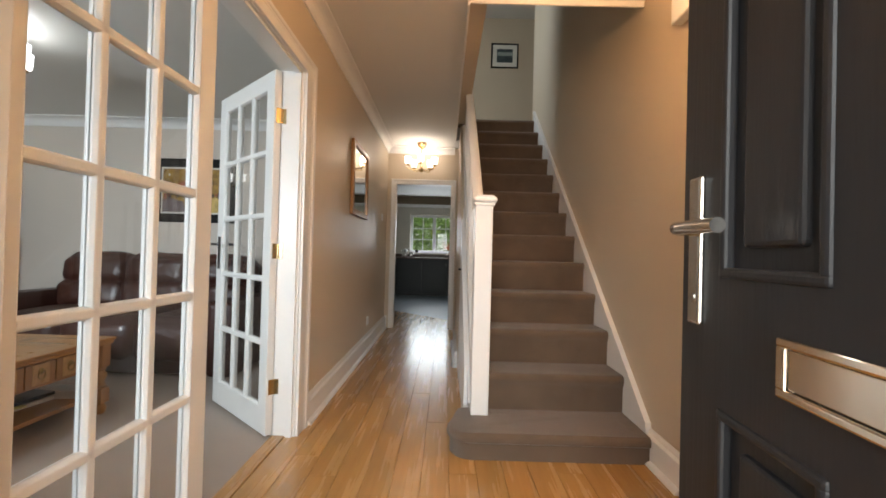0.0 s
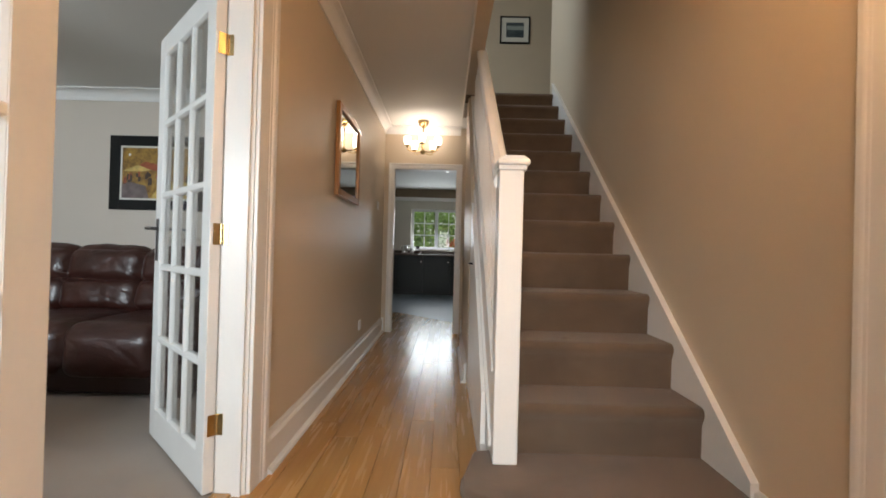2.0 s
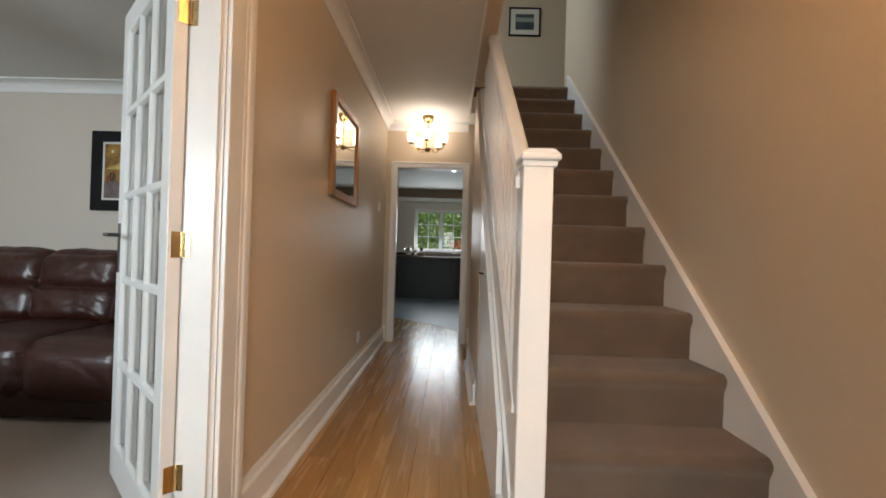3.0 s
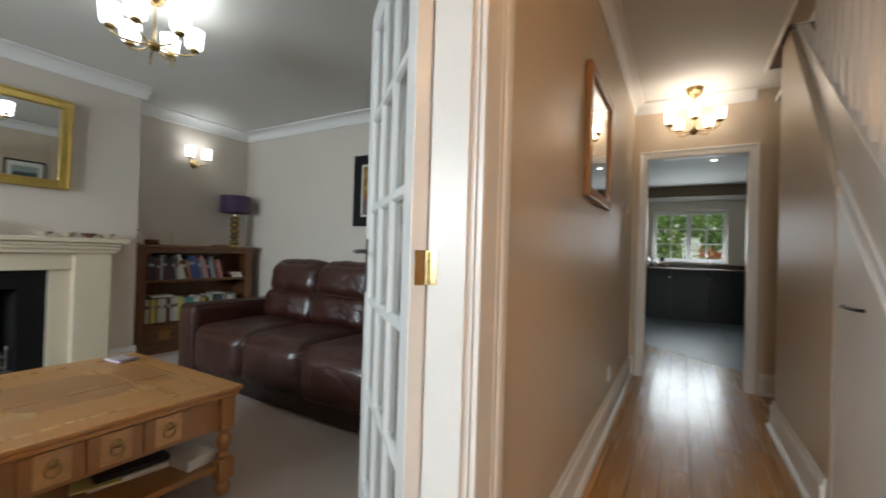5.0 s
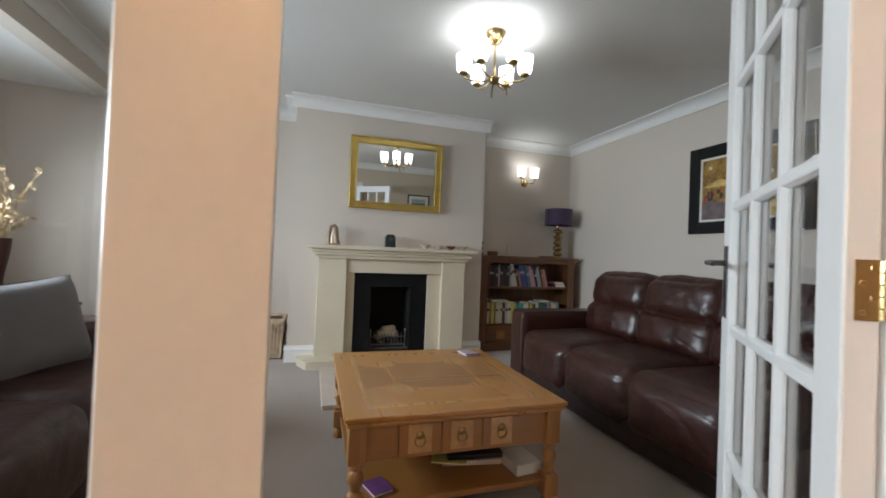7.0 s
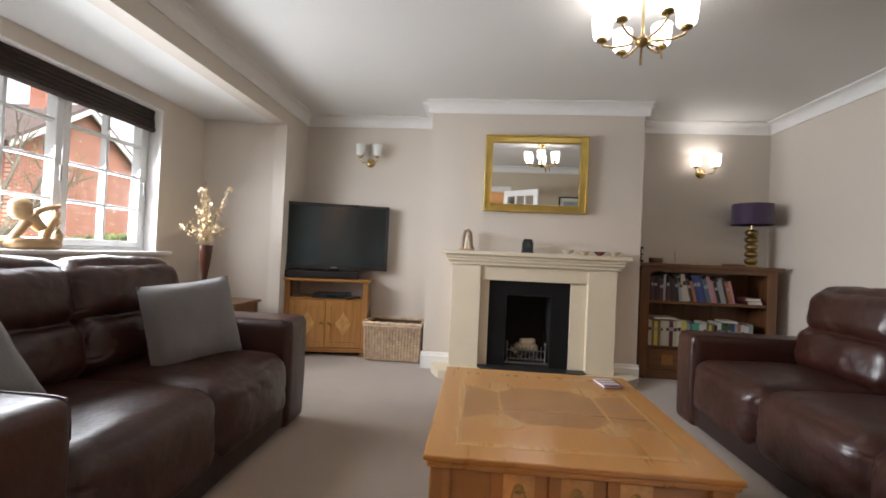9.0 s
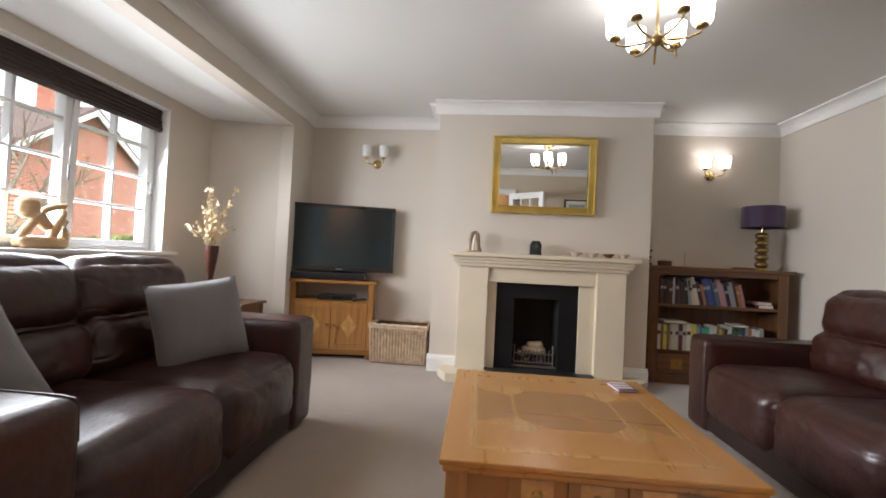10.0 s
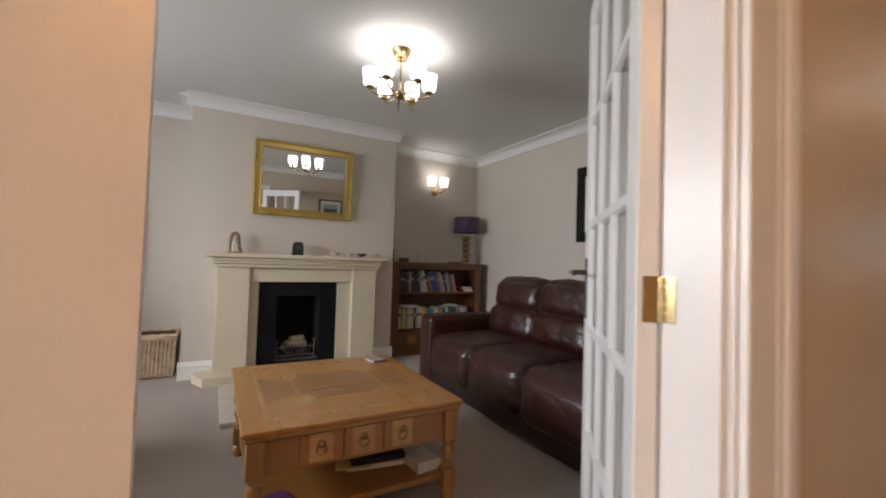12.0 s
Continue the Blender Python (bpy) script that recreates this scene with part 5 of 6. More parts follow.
# ---- television corner ----
def tv_corner():
    ang = 8.0
    c = thing("tv_cabinet", (-4.55, 0.80, 0), ang, "golden oak television cabinet with two doors", "cabinet")
    # local x runs out to the front, y along the front
    D, W, H = .42, .80, .755
    part("top", box(-D, .03, -W / 2 - .03, W / 2 + .03, H - .03, H, .008, 3), M_TABLE_Y, c)
    for s in (-1, 1):
        part("side", box(-D, 0, s * W / 2 - (.022 if s > 0 else 0), s * W / 2 + (.022 if s < 0 else 0), .05, H - .03, .002), M_TABLE_Z, c)
        part("stile", box(-.02, .008, s * (W / 2 - .025) - .025, s * (W / 2 - .025) + .025, .05, H - .03, .003), M_TABLE_Z, c)
    part("bottom_rail", box(-.02, .012, -W / 2, W / 2, .04, .085, .006), M_TABLE_Y, c)
    part("shelf", box(-D, .004, -W / 2 + .02, W / 2 - .02, .545, .565, .002), M_TABLE_Y, c)
    part("back", box(-D, -D + .01, -W / 2 + .02, W / 2 - .02, .06, H - .03), M_TABLE_Z, c)
    part("floor", box(-D, 0, -W / 2 + .02, W / 2 - .02, .06, .078), M_TABLE_Y, c)
    for s in (-1, 1):
        y0, y1 = sorted((s * .002, s * (W / 2 - .052)))
        d = part("cabinet_door", box(-.018, .004, y0, y1, .088, .543, .003), M_TABLE_Z, c)
        fr = bmesh.new()
        for r in ((y0, y1, .088, .14), (y0, y1, .49, .543), (y0, y0 + .055, .14, .49), (y1 - .055, y1, .14, .49)):
            box(.003, .010, r[0], r[1], r[2], r[3], .002, 1, fr)
        part("door_frame", fr, M_TABLE_Z, d)
        ym = (y0 + y1) / 2
        part("lozenge", prism([(ym, .20), (ym + .075, .315), (ym, .43), (ym - .075, .315)], "x", .003, .0065), M_BURR, d, "pale diamond inlay")
        part("knob", lathe([(.006, 0), (.006, .014), (.016, .020), (.013, .030)], 14), M_ABRASS, d, "brass knob", True).matrix_local = pose(.009, s * .034, .325, 0, 90)
    for s in (-1, 1):
        for x in (-D + .05, -.03):
            part("foot", lathe([(.022, 0), (.033, .014), (.030, .032), (.02, .042)], 14, (x, s * (W / 2 - .04), 0)), M_TABLE_Z, c, "", True)
    b = thing("set_top_box", (-4.66, 0.84, .566), ang, "black set-top box on the cabinet shelf", "set-top box")
    part("case", box(-.12, .12, -.19, .15, 0, .042, .004), M_BLACK, b)
    part("display", box(.119, .1215, -.05, .05, .012, .03), M_SCREEN, b)
    r = thing("remote_control", (-4.60, 1.05, .566), ang + 40, "black remote control on the cabinet shelf", "remote control")
    part("case", box(-.02, .02, -.08, .08, 0, .018, .006), M_BLACK, r)
    part("buttons", boxes([(-.010 + i * .009, -.005 + i * .009, -.05 + j * .016, -.042 + j * .016, .017, .0195) for i in range(3) for j in range(6)]), M_GREYPLASTIC, r)
    s = thing("soundbar", (-4.60, 0.735, H + .0005), ang + 2, "black soundbar below the television", "soundbar")
    part("body", box(-.09, .06, -.40, .36, .004, .075, .012, 3), M_BLACK, s)
    part("foot", boxes([(-.05, .03, -.34, -.30, 0, .005), (-.05, .03, .26, .30, 0, .005)]), M_GREYPLASTIC, s)
    t = thing("television", (-4.62, 0.835, H + .076), 15.0, "black flat-screen television, switched off", "television")
    W2, h0, h1 = 1.05, .010, .665
    part("casing", box(-.05, -.004, -W2 / 2, W2 / 2, h0, h1, .008, 2), M_BLACK, t)
    bz = bmesh.new()
    for r in ((-W2 / 2, W2 / 2, h0, h0 + .045), (-W2 / 2, W2 / 2, h1 - .026, h1), (-W2 / 2, -W2 / 2 + .026, h0 + .045, h1 - .026), (W2 / 2 - .026, W2 / 2, h0 + .045, h1 - .026)):
        box(-.006, .010, r[0], r[1], r[2], r[3], .004, 2, bz)
    part("bezel", bz, M_BLACK, t, "gloss black bezel")
    part("screen", box(-.005, .001, -W2 / 2 + .024, W2 / 2 - .024, h0 + .043, h1 - .024), M_SCREEN, t, "dark glass screen")
    part("badge", box(.009, .0108, -.03, .03, h0 + .016, h0 + .026), M_GREYPLASTIC, t, "small grey badge")
    part("stand_neck", box(-.10, -.045, -.06, .06, -.001, .30, .006), M_BLACK, t)


tv_corner()


def basket():
    b = thing("wicker_basket", (-4.655, 1.478, 0), 0, "rectangular brown wicker basket on the carpet", "basket")
    # local x depth to the front, y along it
    hx, hy, H = .165, .262, .375
    bm = boxes([(-hx + .012, hx - .012, -hy + .012, -hy + .022, .01, H - .02), (-hx + .012, hx - .012, hy - .022, hy - .012, .01, H - .02), (-hx + .012, -hx + .022, -hy + .02, hy - .02, .01, H - .02), (hx - .022, hx - .012, -hy + .02, hy - .02, .01, H - .02), (-hx + .02, hx - .02, -hy + .02, hy - .02, .005, .02)])
    part("liner", bm, M_WICKER_D, b)
    n = 19
    wv = bmesh.new()
    for j in range(24):
        z = .02 + j * .0138
        for side in (0, 1, 2, 3):
            L2 = hy if side < 2 else hx
            pts = []
            m = 30 if side < 2 else 18
            for i in range(m + 1):
                u = -L2 + 2 * L2 * i / m
                off = (hx if side < 2 else hy) - .008 + .006 * math.cos(math.pi * (i + j)) 
                sgn = 1 if side % 2 else -1
                fl = 1 + .05 * z / H
                pts.append((sgn * off * fl, u * fl, z) if side < 2 else (u * fl, sgn * off * fl, z))
            tube(pts, .0062, 5, wv)
    part("weave", wv, M_WICKER, b, "woven willow strands", True)
    for k in range(n):
        y = -hy + .01 + (2 * hy - .02) * k / (n - 1)
        part("stake", tube([(hx - .006, y, .01), (hx + .009, y * 1.05, H - .02)], .0075, 6), M_WICKER, b, "", True)
    rim = []
    fl = 1.05
    for i in range(49):
        a = i / 48 * 4
        k, u = int(a) % 4, a - int(a)
        cs = [(hx * fl, -hy * fl), (hx * fl, hy * fl), (-hx * fl, hy * fl), (-hx * fl, -hy * fl)]
        p, q = Vector(cs[k]), Vector(cs[(k + 1) % 4])
        v = p.lerp(q, u)
        rim.append((v.x, v.y, H - .012 + .004 * math.sin(i * 2.6)))
    part("rim", tube(rim, .015, 8), M_WICKER, b, "plaited rim", True)
    part("rim", tube([(x * .985, y * .985, z - .022) for x, y, z in rim], .012, 8), M_WICKER, b, "", True)


M_WICKER = material("willow_wicker", (.60, .45, .31), .6, vary=.4, scale=22, fine=120, bump=.4)
M_WICKER_D = plain("dark_wicker", (.10, .06, .03), .9)
basket()


# ---- picture wall ----
M_GOLDPAINT = material("golden_cafe_paint", (.46, .27, .045), .4, vary=.6, scale=13, fine=60, bump=.2, second=(.10, .045, .012))
M_REDPAINT = material("terracotta_paint", (.32, .08, .03), .4, vary=.4, scale=20, fine=60, bump=.2)
M_DARKPAINT = material("umber_paint", (.05, .028, .02), .4, vary=.5, scale=20, fine=60, bump=.2)
M_PALEPAINT = material("straw_paint", (.62, .45, .14), .4, vary=.4, scale=16, fine=60, bump=.2)
M_GREYPAINT = material("mauve_grey_paint", (.16, .12, .12), .4, vary=.4, scale=16, fine=60, bump=.2)
f, iw, ih = framed("street_painting", (-2.625, LY1 - .001, 1.648), 0, 0.925, 0.71, 0.095, 0.03, M_FRAMEBLACK, "black-framed golden street scene painting on wall", "painting", .018, M_CARD)
part("canvas", box(-iw, iw, -.0125, -.010, -ih, ih), M_GOLDPAINT, f, "golden brown painted scene")
rnd = random.Random(8)
part("awning", prism([(-iw * .62, ih * .28), (-iw * .1, ih * .10), (iw * .2, ih * .16), (iw * .15, ih * .30), (-iw * .35, ih * .45)], "y", -.0145, -.0122), M_REDPAINT, f, "red painted awning")
part("awning", prism([(-iw * .98, ih * .08), (-iw * .55, ih * .32), (-iw * .2, ih * .12), (-iw * .5, ih * .06)], "y", -.0150, -.0123), M_PALEPAINT, f, "straw painted awning")
part("ground", prism([(-iw * .2, -ih), (iw * .98, -ih), (iw * .98, -ih * .3), (iw * .1, -ih * .35)], "y", -.0140, -.0122), M_PALEPAINT, f, "pale painted street")
part("ground", prism([(-iw, -ih), (-iw * .25, -ih), (-iw * .35, -ih * .5), (-iw * .8, -ih * .35), (-iw, -ih * .45)], "y", -.0143, -.0121), M_GREYPAINT, f, "mauve painted shade")
for i in range(26):
    x, z = rnd.uniform(-.95, .9) * iw, rnd.uniform(-.38, -.02) * ih
    w, h = rnd.uniform(.008, .02), rnd.uniform(.03, .075)
    part("brush_mark", prism([(x - w, z - h / 2), (x + w * .8, z - h * .45), (x + w, z + h * .3), (x, z + h / 2), (x - w * .8, z + h * .35)], "y", -.0155 - .0002 * (i % 5), -.0124), M_DARKPAINT if i % 4 else M_REDPAINT, f)
for i in range(3):
    x, z = (-.8, .1, .55)[i] * iw, (.72, .62, .3)[i] * ih
    part("lamp_mark", prism([(x + .012 * math.cos(a), z + .014 * math.sin(a)) for a in [k * .785 for k in range(8)]], "y", -.0152, -.0124), M_CARD, f)
f, iw, ih = framed("small_picture", (LX1 - .001, 3.85, 1.77), -90, 0.42, 0.34, 0.022, 0.02, M_FRAMEBLACK, "black-framed print with white mount by door", "picture", .055, M_CARD)
part("print", box(-iw, iw, -.0085, -.007, -ih, ih), M_PAINT_LT, f, "grey printed view")
part("dark_band", box(-iw + .01, iw - .01, -.0100, -.0085, -ih * .6, ih * .1), M_PAINT_DK, f)


# ---- bay window ----
def bay_window():
    w = thing("window_1", (0, 0, 0), 0, "white casement window with glazing bars in the bay", "window", kind="structure")
    yf0, yf1 = -0.52, -0.45
    x0, x1, z0, z1 = WX0 + .04, WX1 - .04, WZ0 + .03, WZ1 - .03
    part("window_frame", boxes([(WX0 + .001, x0, yf0, yf1, WZ0, WZ1), (x1, WX1 - .001, yf0, yf1, WZ0, WZ1), (x0, x1, yf0, yf1, WZ0, z0), (x0, x1, yf0, yf1, z1, WZ1)], .006), M_PVC, w)
    n = 3
    cw = (x1 - x0) / n
    for i in range(n):
        a, b = x0 + i * cw, x0 + (i + 1) * cw
        s = part("casement", boxes([(a + .002, a + .047, yf0 + .004, yf1 + .012, z0, z1), (b - .047, b - .002, yf0 + .004, yf1 + .012, z0, z1), (a + .047, b - .047, yf0 + .004, yf1 + .012, z0, z0 + .045), (a + .047, b - .047, yf0 + .004, yf1 + .012, z1 - .045, z1)], .006), M_PVC, w)
        cols, rows = 2, 4
        g0, g1, h0, h1 = a + .047, b - .047, z0 + .045, z1 - .045
        for k in range(1, cols):
            x = g0 + (g1 - g0) * k / cols
            part("glazing_bar", box(x - .010, x + .010, yf0 + .02, yf1 + .003, h0, h1, .004), M_PVC, s)
        for k in range(1, rows):
            z = h0 + (h1 - h0) * k / rows
            part("glazing_bar", box(g0, g1, yf0 + .021, yf1 + .002, z - .010, z + .010, .004), M_PVC, s)
        gl = part("pane", box(g0 - .004, g1 + .004, yf0 + .032, yf0 + .036, h0 - .004, h1 + .004), M_GLASS, s, "clear window pane")
        gl.visible_shadow = False
        part("window_handle", tube([(a + .026, yf1 + .012, 1.50), (a + .026, yf1 + .035, 1.50), (a + .028, yf1 + .038, 1.40)], .007, 8), M_GREYPLASTIC, s, "", True)
    part("window_sill", box(WX0 - .10, WX1 + .10, yf1 - .002, BYB + .06, WZ0 - .025, WZ0 + .002, .008, 3), M_WHITE, w, "white painted window sill")


bay_window()


structure("trim_window_reveal", boxes([(WX0 + .0005, WX0 + .010, -.448, BYB + .002, WZ0 + .003, WZ1 - .011), (WX1 - .010, WX1 - .0005, -.448, BYB + .002, WZ0 + .003, WZ1 - .011), (WX0 + .0005, WX1 - .0005, -.448, BYB + .002, WZ1 - .010, WZ1 - .0005)], .002), M_WHITE,
          "white painted window reveal lining", "reveal")


def roman_blind():
    b = thing("roman_blind", (0, 0, 0), 0, "dark brown ribbed roman blind, drawn up", "blind")
    x0, x1 = WX0 + .014, WX1 - .014
    part("head_rail", box(x0, x1, -.435, -.40, WZ1 - .04, WZ1 - .011, .003), M_BLIND, b)
    for i in range(5):
        z = WZ1 - .045 - i * .030
        prof = [(-.43 - .004 * (i % 2) + .028 * math.cos(a) + .012 * i * .3, z + .022 * math.sin(a)) for a in [k * .628 for k in range(10)]]
        part("fold", prism(prof, "x", x0, x1), M_BLIND, b, "gathered brown fold", True)


M_BLIND = material("brown_striped_cloth", (.050, .036, .030), .8, vary=.4, scale=6, fine=50, bump=.6, stretch=(1.0, 12, 16), bdist=.003)
roman_blind()


def seated_carving():
    """A plain carved wooden shape: a loop of limbs on a thick base."""
    o = thing("wood_carving", (-2.868, -.375, WZ0 + .002), 0, "pale carved wooden abstract figure on window sill", "carving")
    bm = puff(.275, .10, .066, .030, .004, 8, .002, 2, (0, 0, .033))
    for pts, r, t in (([(.125, 0, .03), (.10, 0, .085), (.055, 0, .145), (.03, 0, .18)], .022, .026), ([(.045, 0, .20), (.02, 0, .175), (-.015, 0, .145), (-.035, 0, .125)], .040, .030),
                      ([(.03, 0, .195), (-.02, 0, .235), (-.075, 0, .255), (-.128, 0, .268), (-.125, 0, .235), (-.118, 0, .19)], .020, .016),
                      ([(-.125, 0, .03), (-.139, 0, .10), (-.128, 0, .165), (-.108, 0, .185), (-.088, 0, .15), (-.066, 0, .09), (-.046, 0, .045)], .028, .022)):
        tube(pts, r, 12, bm, t)
    me = bpy.data.meshes.new("tmp")
    head = puff(.105, .09, .125, .045, .003, 8, 0, 0, (.084, 0, .235))
    head.to_mesh(me)
    head.free()
    bm.from_mesh(me)
    part("carving_body", bm, M_CARVE, o, "", True)


M_CARVE = grain_wood("pale_carved_wood", (.58, .40, .22), (.44, .27, .13), .45, 0, .8, 0)
seated_carving()


def side_table():
    t = thing("side_table", (-4.06, 0.10, 0), 0, "low dark wooden side table behind sofa", "side table")
    part("tabletop", box(-.20, .20, -.24, .20, .535, .56, .006), M_SHELFWOOD, t)
    part("apron", boxes([(-.17, .17, -.21, -.19, .45, .535), (-.17, .17, .15, .17, .45, .535), (-.17, -.15, -.19, .15, .45, .535), (.15, .17, -.19, .15, .45, .535)]), M_SHELFWOOD, t)
    for x in (-.16, .16):
        for y in (-.20, .16):
            part("leg", box(x - .02, x + .02, y - .02, y + .02, 0, .535, .003), M_SHELFWOOD, t)


side_table()


def dried_flowers():
    v = thing("vase", (-3.85, .02, .5605), 0, "tall dark wooden vase of dried honesty stems", "vase")
    part("vase_body", lathe([(.055, 0), (.060, .01), (.050, .03), (.030, .09), (.020, .17), (.022, .22), (.038, .32), (.050, .42), (.052, .47), (.046, .47), (.034, .33), (.014, .2)], 24), M_VASE, v, "", True)
    rnd = random.Random(5)
    stems, pods = bmesh.new(), bmesh.new()
    for i in range(30):
        a = rnd.uniform(0, 6.28)
        reach, h = rnd.uniform(.03, .27), rnd.uniform(.16, .54)
        p = [Vector((0, 0, .44))]
        for k in range(1, 6):
            f = k / 5
            p.append(Vector((math.cos(a) * reach * f ** 1.4 + rnd.uniform(-.008, .008), math.sin(a) * reach * f ** 1.4 + rnd.uniform(-.008, .008), .44 + h * f)))
        tube(p, .0022, 5, stems, .0012)
        for k in range(rnd.randint(6, 11)):
            f = rnd.uniform(.3, 1.0) * 5
            i0 = min(4, int(f))
            q = p[i0].lerp(p[i0 + 1], f - i0) + Vector((rnd.uniform(-.025, .025), rnd.uniform(-.025, .025), rnd.uniform(-.02, .02)))
            r = rnd.uniform(.008, .016)
            e = Euler((rnd.uniform(0, 6), rnd.uniform(0, 6), rnd.uniform(0, 6))).to_matrix()
            ring = [pods.verts.new(q + e @ Vector((r * 1.25 * math.cos(t), r * .8 * math.sin(t), .002 * math.sin(2 * t)))) for t in [j * .785 for j in range(8)]]
            low = [pods.verts.new(c.co + e @ Vector((0, 0, -.0016))) for c in ring]
            pods.faces.new(ring), pods.faces.new(list(reversed(low)))
            for j in range(8):
                pods.faces.new((ring[j], ring[(j + 1) % 8], low[(j + 1) % 8], low[j]))
    part("stem", stems, M_STRAW, v, "thin dried stems")
    tagged(part("seed_pod", pods, M_POD, v, "papery cream seed pods"), kind="stuff")


M_VASE = plain("dark_red_lacquered_wood", (.07, .022, .014), .3)
M_STRAW = plain("dried_straw", (.40, .28, .14), .8)
M_POD = plain("papery_pod", (.68, .52, .32), .7, .25)
dried_flowers()


# ---- kitchen beyond the hall ----
KB = 10.85
M_TILE = material("blue_grey_floor_tile", (.20, .235, .27), .35, vary=.1, scale=2, fine=40, bump=.05)
M_UNIT = material("dark_grey_unit_paint", (.030, .036, .040), .45, vary=.08, bump=.03)
M_TOP = grain_wood("dark_worktop", (.10, .06, .04), (.05, .03, .02), .3, 0)
M_KWALL = material("cream_kitchen_paint", (.66, .62, .54), .6, vary=.03, bump=.04)
structure("wall_kitchen", boxes([(-2.3, -2.2, 6.1, KB, 0, CEIL), (1.5, 1.6, 6.1, KB, 0, CEIL), (-2.3, -.72, 6.1, 6.2, 0, CEIL), (HX1, 1.6, 6.1, 6.2, 0, CEIL), (-2.3, -.69, KB, KB + .25, 0, CEIL), (.51, 1.6, KB, KB + .25, 0, CEIL),
                                 (-.69, .51, KB, KB + .25, 0, 1.02), (-.69, .51, KB, KB + .25, 1.98, CEIL)]), M_KWALL, "cream painted kitchen walls", "wall")
structure("ceiling_kitchen", boxes([(-2.3, 1.6, 6.1, KB + .25, CEIL, CEIL + .1)]), M_CEIL, "white kitchen ceiling", "ceiling")
kfl = structure("floor_kitchen", boxes([(-2.3, 1.6, 6.30, KB, -.08, -.014)]), M_SLATE, "blue-grey tiled kitchen floor", "floor")
kw = thing("window_2", (0, 0, 0), 0, "white kitchen window with small panes", "window", kind="structure")
part("window_frame", boxes([(-.69, -.63, KB + .10, KB + .17, 1.02, 1.98), (.45, .51, KB + .10, KB + .17, 1.02, 1.98), (-.63, .45, KB + .10, KB + .17, 1.02, 1.08), (-.63, .45, KB + .10, KB + .17, 1.92, 1.98), (-.13, -.05, KB + .10, KB + .17, 1.08, 1.92)], .005), M_PVC, kw)
for a, b in ((-.63, -.13), (-.05, .45)):
    part("glazing_bar", box((a + b) / 2 - .01, (a + b) / 2 + .01, KB + .12, KB + .15, 1.08, 1.92), M_PVC, kw)
    for z in (1.36, 1.64):
        part("glazing_bar", box(a, b, KB + .121, KB + .149, z - .01, z + .01), M_PVC, kw)
    gl = part("pane", box(a, b, KB + .132, KB + .136, 1.08, 1.92), M_GLASS, kw, "clear window pane")
    gl.visible_shadow = False
part("window_sill", box(-.72, .54, KB - .03, KB + .10, 1.0, 1.022, .004), M_WHITE, kw)
part("pelmet", box(-2.19, 1.49, KB - .06, KB - .001, 2.16, 2.24, .01), M_WHITE, kw, "white moulded pelmet")
# dark brown band from the pelmet up to the ceiling
structure("trim_kitchen_bulkhead", boxes([(-2.19, 1.49, KB - .05, KB - .002, 2.242, CEIL - .002)]), material("brown_bulkhead_paint", (.20, .145, .09), .6, vary=.06, bump=.04), "dark brown band above kitchen pelmet", "bulkhead")


def base_unit(x0, x1):
    u = thing("kitchen_unit", (x0, 10.22, 0), 0, "dark grey kitchen base unit on plinth", "cabinet", "run of kitchen units")
    w = x1 - x0
    part("carcass", box(0.001, w - .001, .02, .60, .12, .87), M_UNIT, u)
    d = part("unit_door", box(.003, w - .003, -.002, .019, .125, .865, .003), M_UNIT, u)
    part("recess", boxes([(.06, .075, -.008, -.001, .19, .80), (w - .075, w - .06, -.008, -.001, .19, .80), (.06, w - .06, -.008, -.001, .19, .205), (.06, w - .06, -.008, -.001, .785, .80)], .002), M_UNIT, d)
    part("knob", lathe([(.005, 0), (.012, .02), (.010, .026)], 10), M_STEEL, d).matrix_local = pose(w - .04, -.002, .74, 90)
    part("plinth", box(0.001, w - .001, .07, .09, 0, .12), M_UNIT, u)


for i in range(6):
    base_unit(-2.15 + i * .6, -2.15 + (i + 1) * .6)
wt = thing("worktop", (0, 0, 0), 0, "dark wooden kitchen worktop under the window", "worktop")
part("slab", box(-2.19, 1.49, 10.18, KB - .001, .871, .905, .004), M_TOP, wt)
part("upstand", box(-2.19, 1.49, KB - .022, KB - .002, .905, .98, .003), M_TOP, wt)


def lathe_thing(name, at, prof, mat, label, cat):
    o = thing(name, at, 0, label, cat)
    part("body", lathe(prof, 20), mat, o, "", True)
    return o


k = lathe_thing("kettle", (-.78, 10.45, .906), [(.075, 0), (.08, .02), (.07, .14), (.05, .19), (.02, .2)], M_STEEL, "steel kettle on the kitchen worktop", "kettle")
part("handle", tube([(.07, 0, .05), (.12, 0, .08), (.12, 0, .16), (.05, 0, .20)], .01, 8), M_BLACK, k, "", True)
part("spout", tube([(-.06, 0, .11), (-.10, 0, .16)], .014, 8, taper=.008), M_STEEL, k, "", True)
k = lathe_thing("jar", (-.63, 10.50, .906), [(.05, 0), (.055, .01), (.055, .10), (.045, .115)], M_STEEL, "steel storage jar on the worktop", "jar")
part("lid", lathe([(.048, .113), (.048, .125), (.012, .13), (.012, .145)], 16), M_STEEL, k, "", True)
k = lathe_thing("bowl", (-.48, 10.55, .906), [(.03, 0), (.08, .05), (.085, .06), (.078, .06), (.03, .01)], M_STEEL, "shallow steel bowl by kitchen sink", "bowl")
part("foot_ring", lathe([(.03, -.0), (.032, .006)], 14), M_STEEL, k)
tap = thing("kitchen_tap", (.20, 10.72, .906), 0, "chrome mixer tap at the sink", "tap")
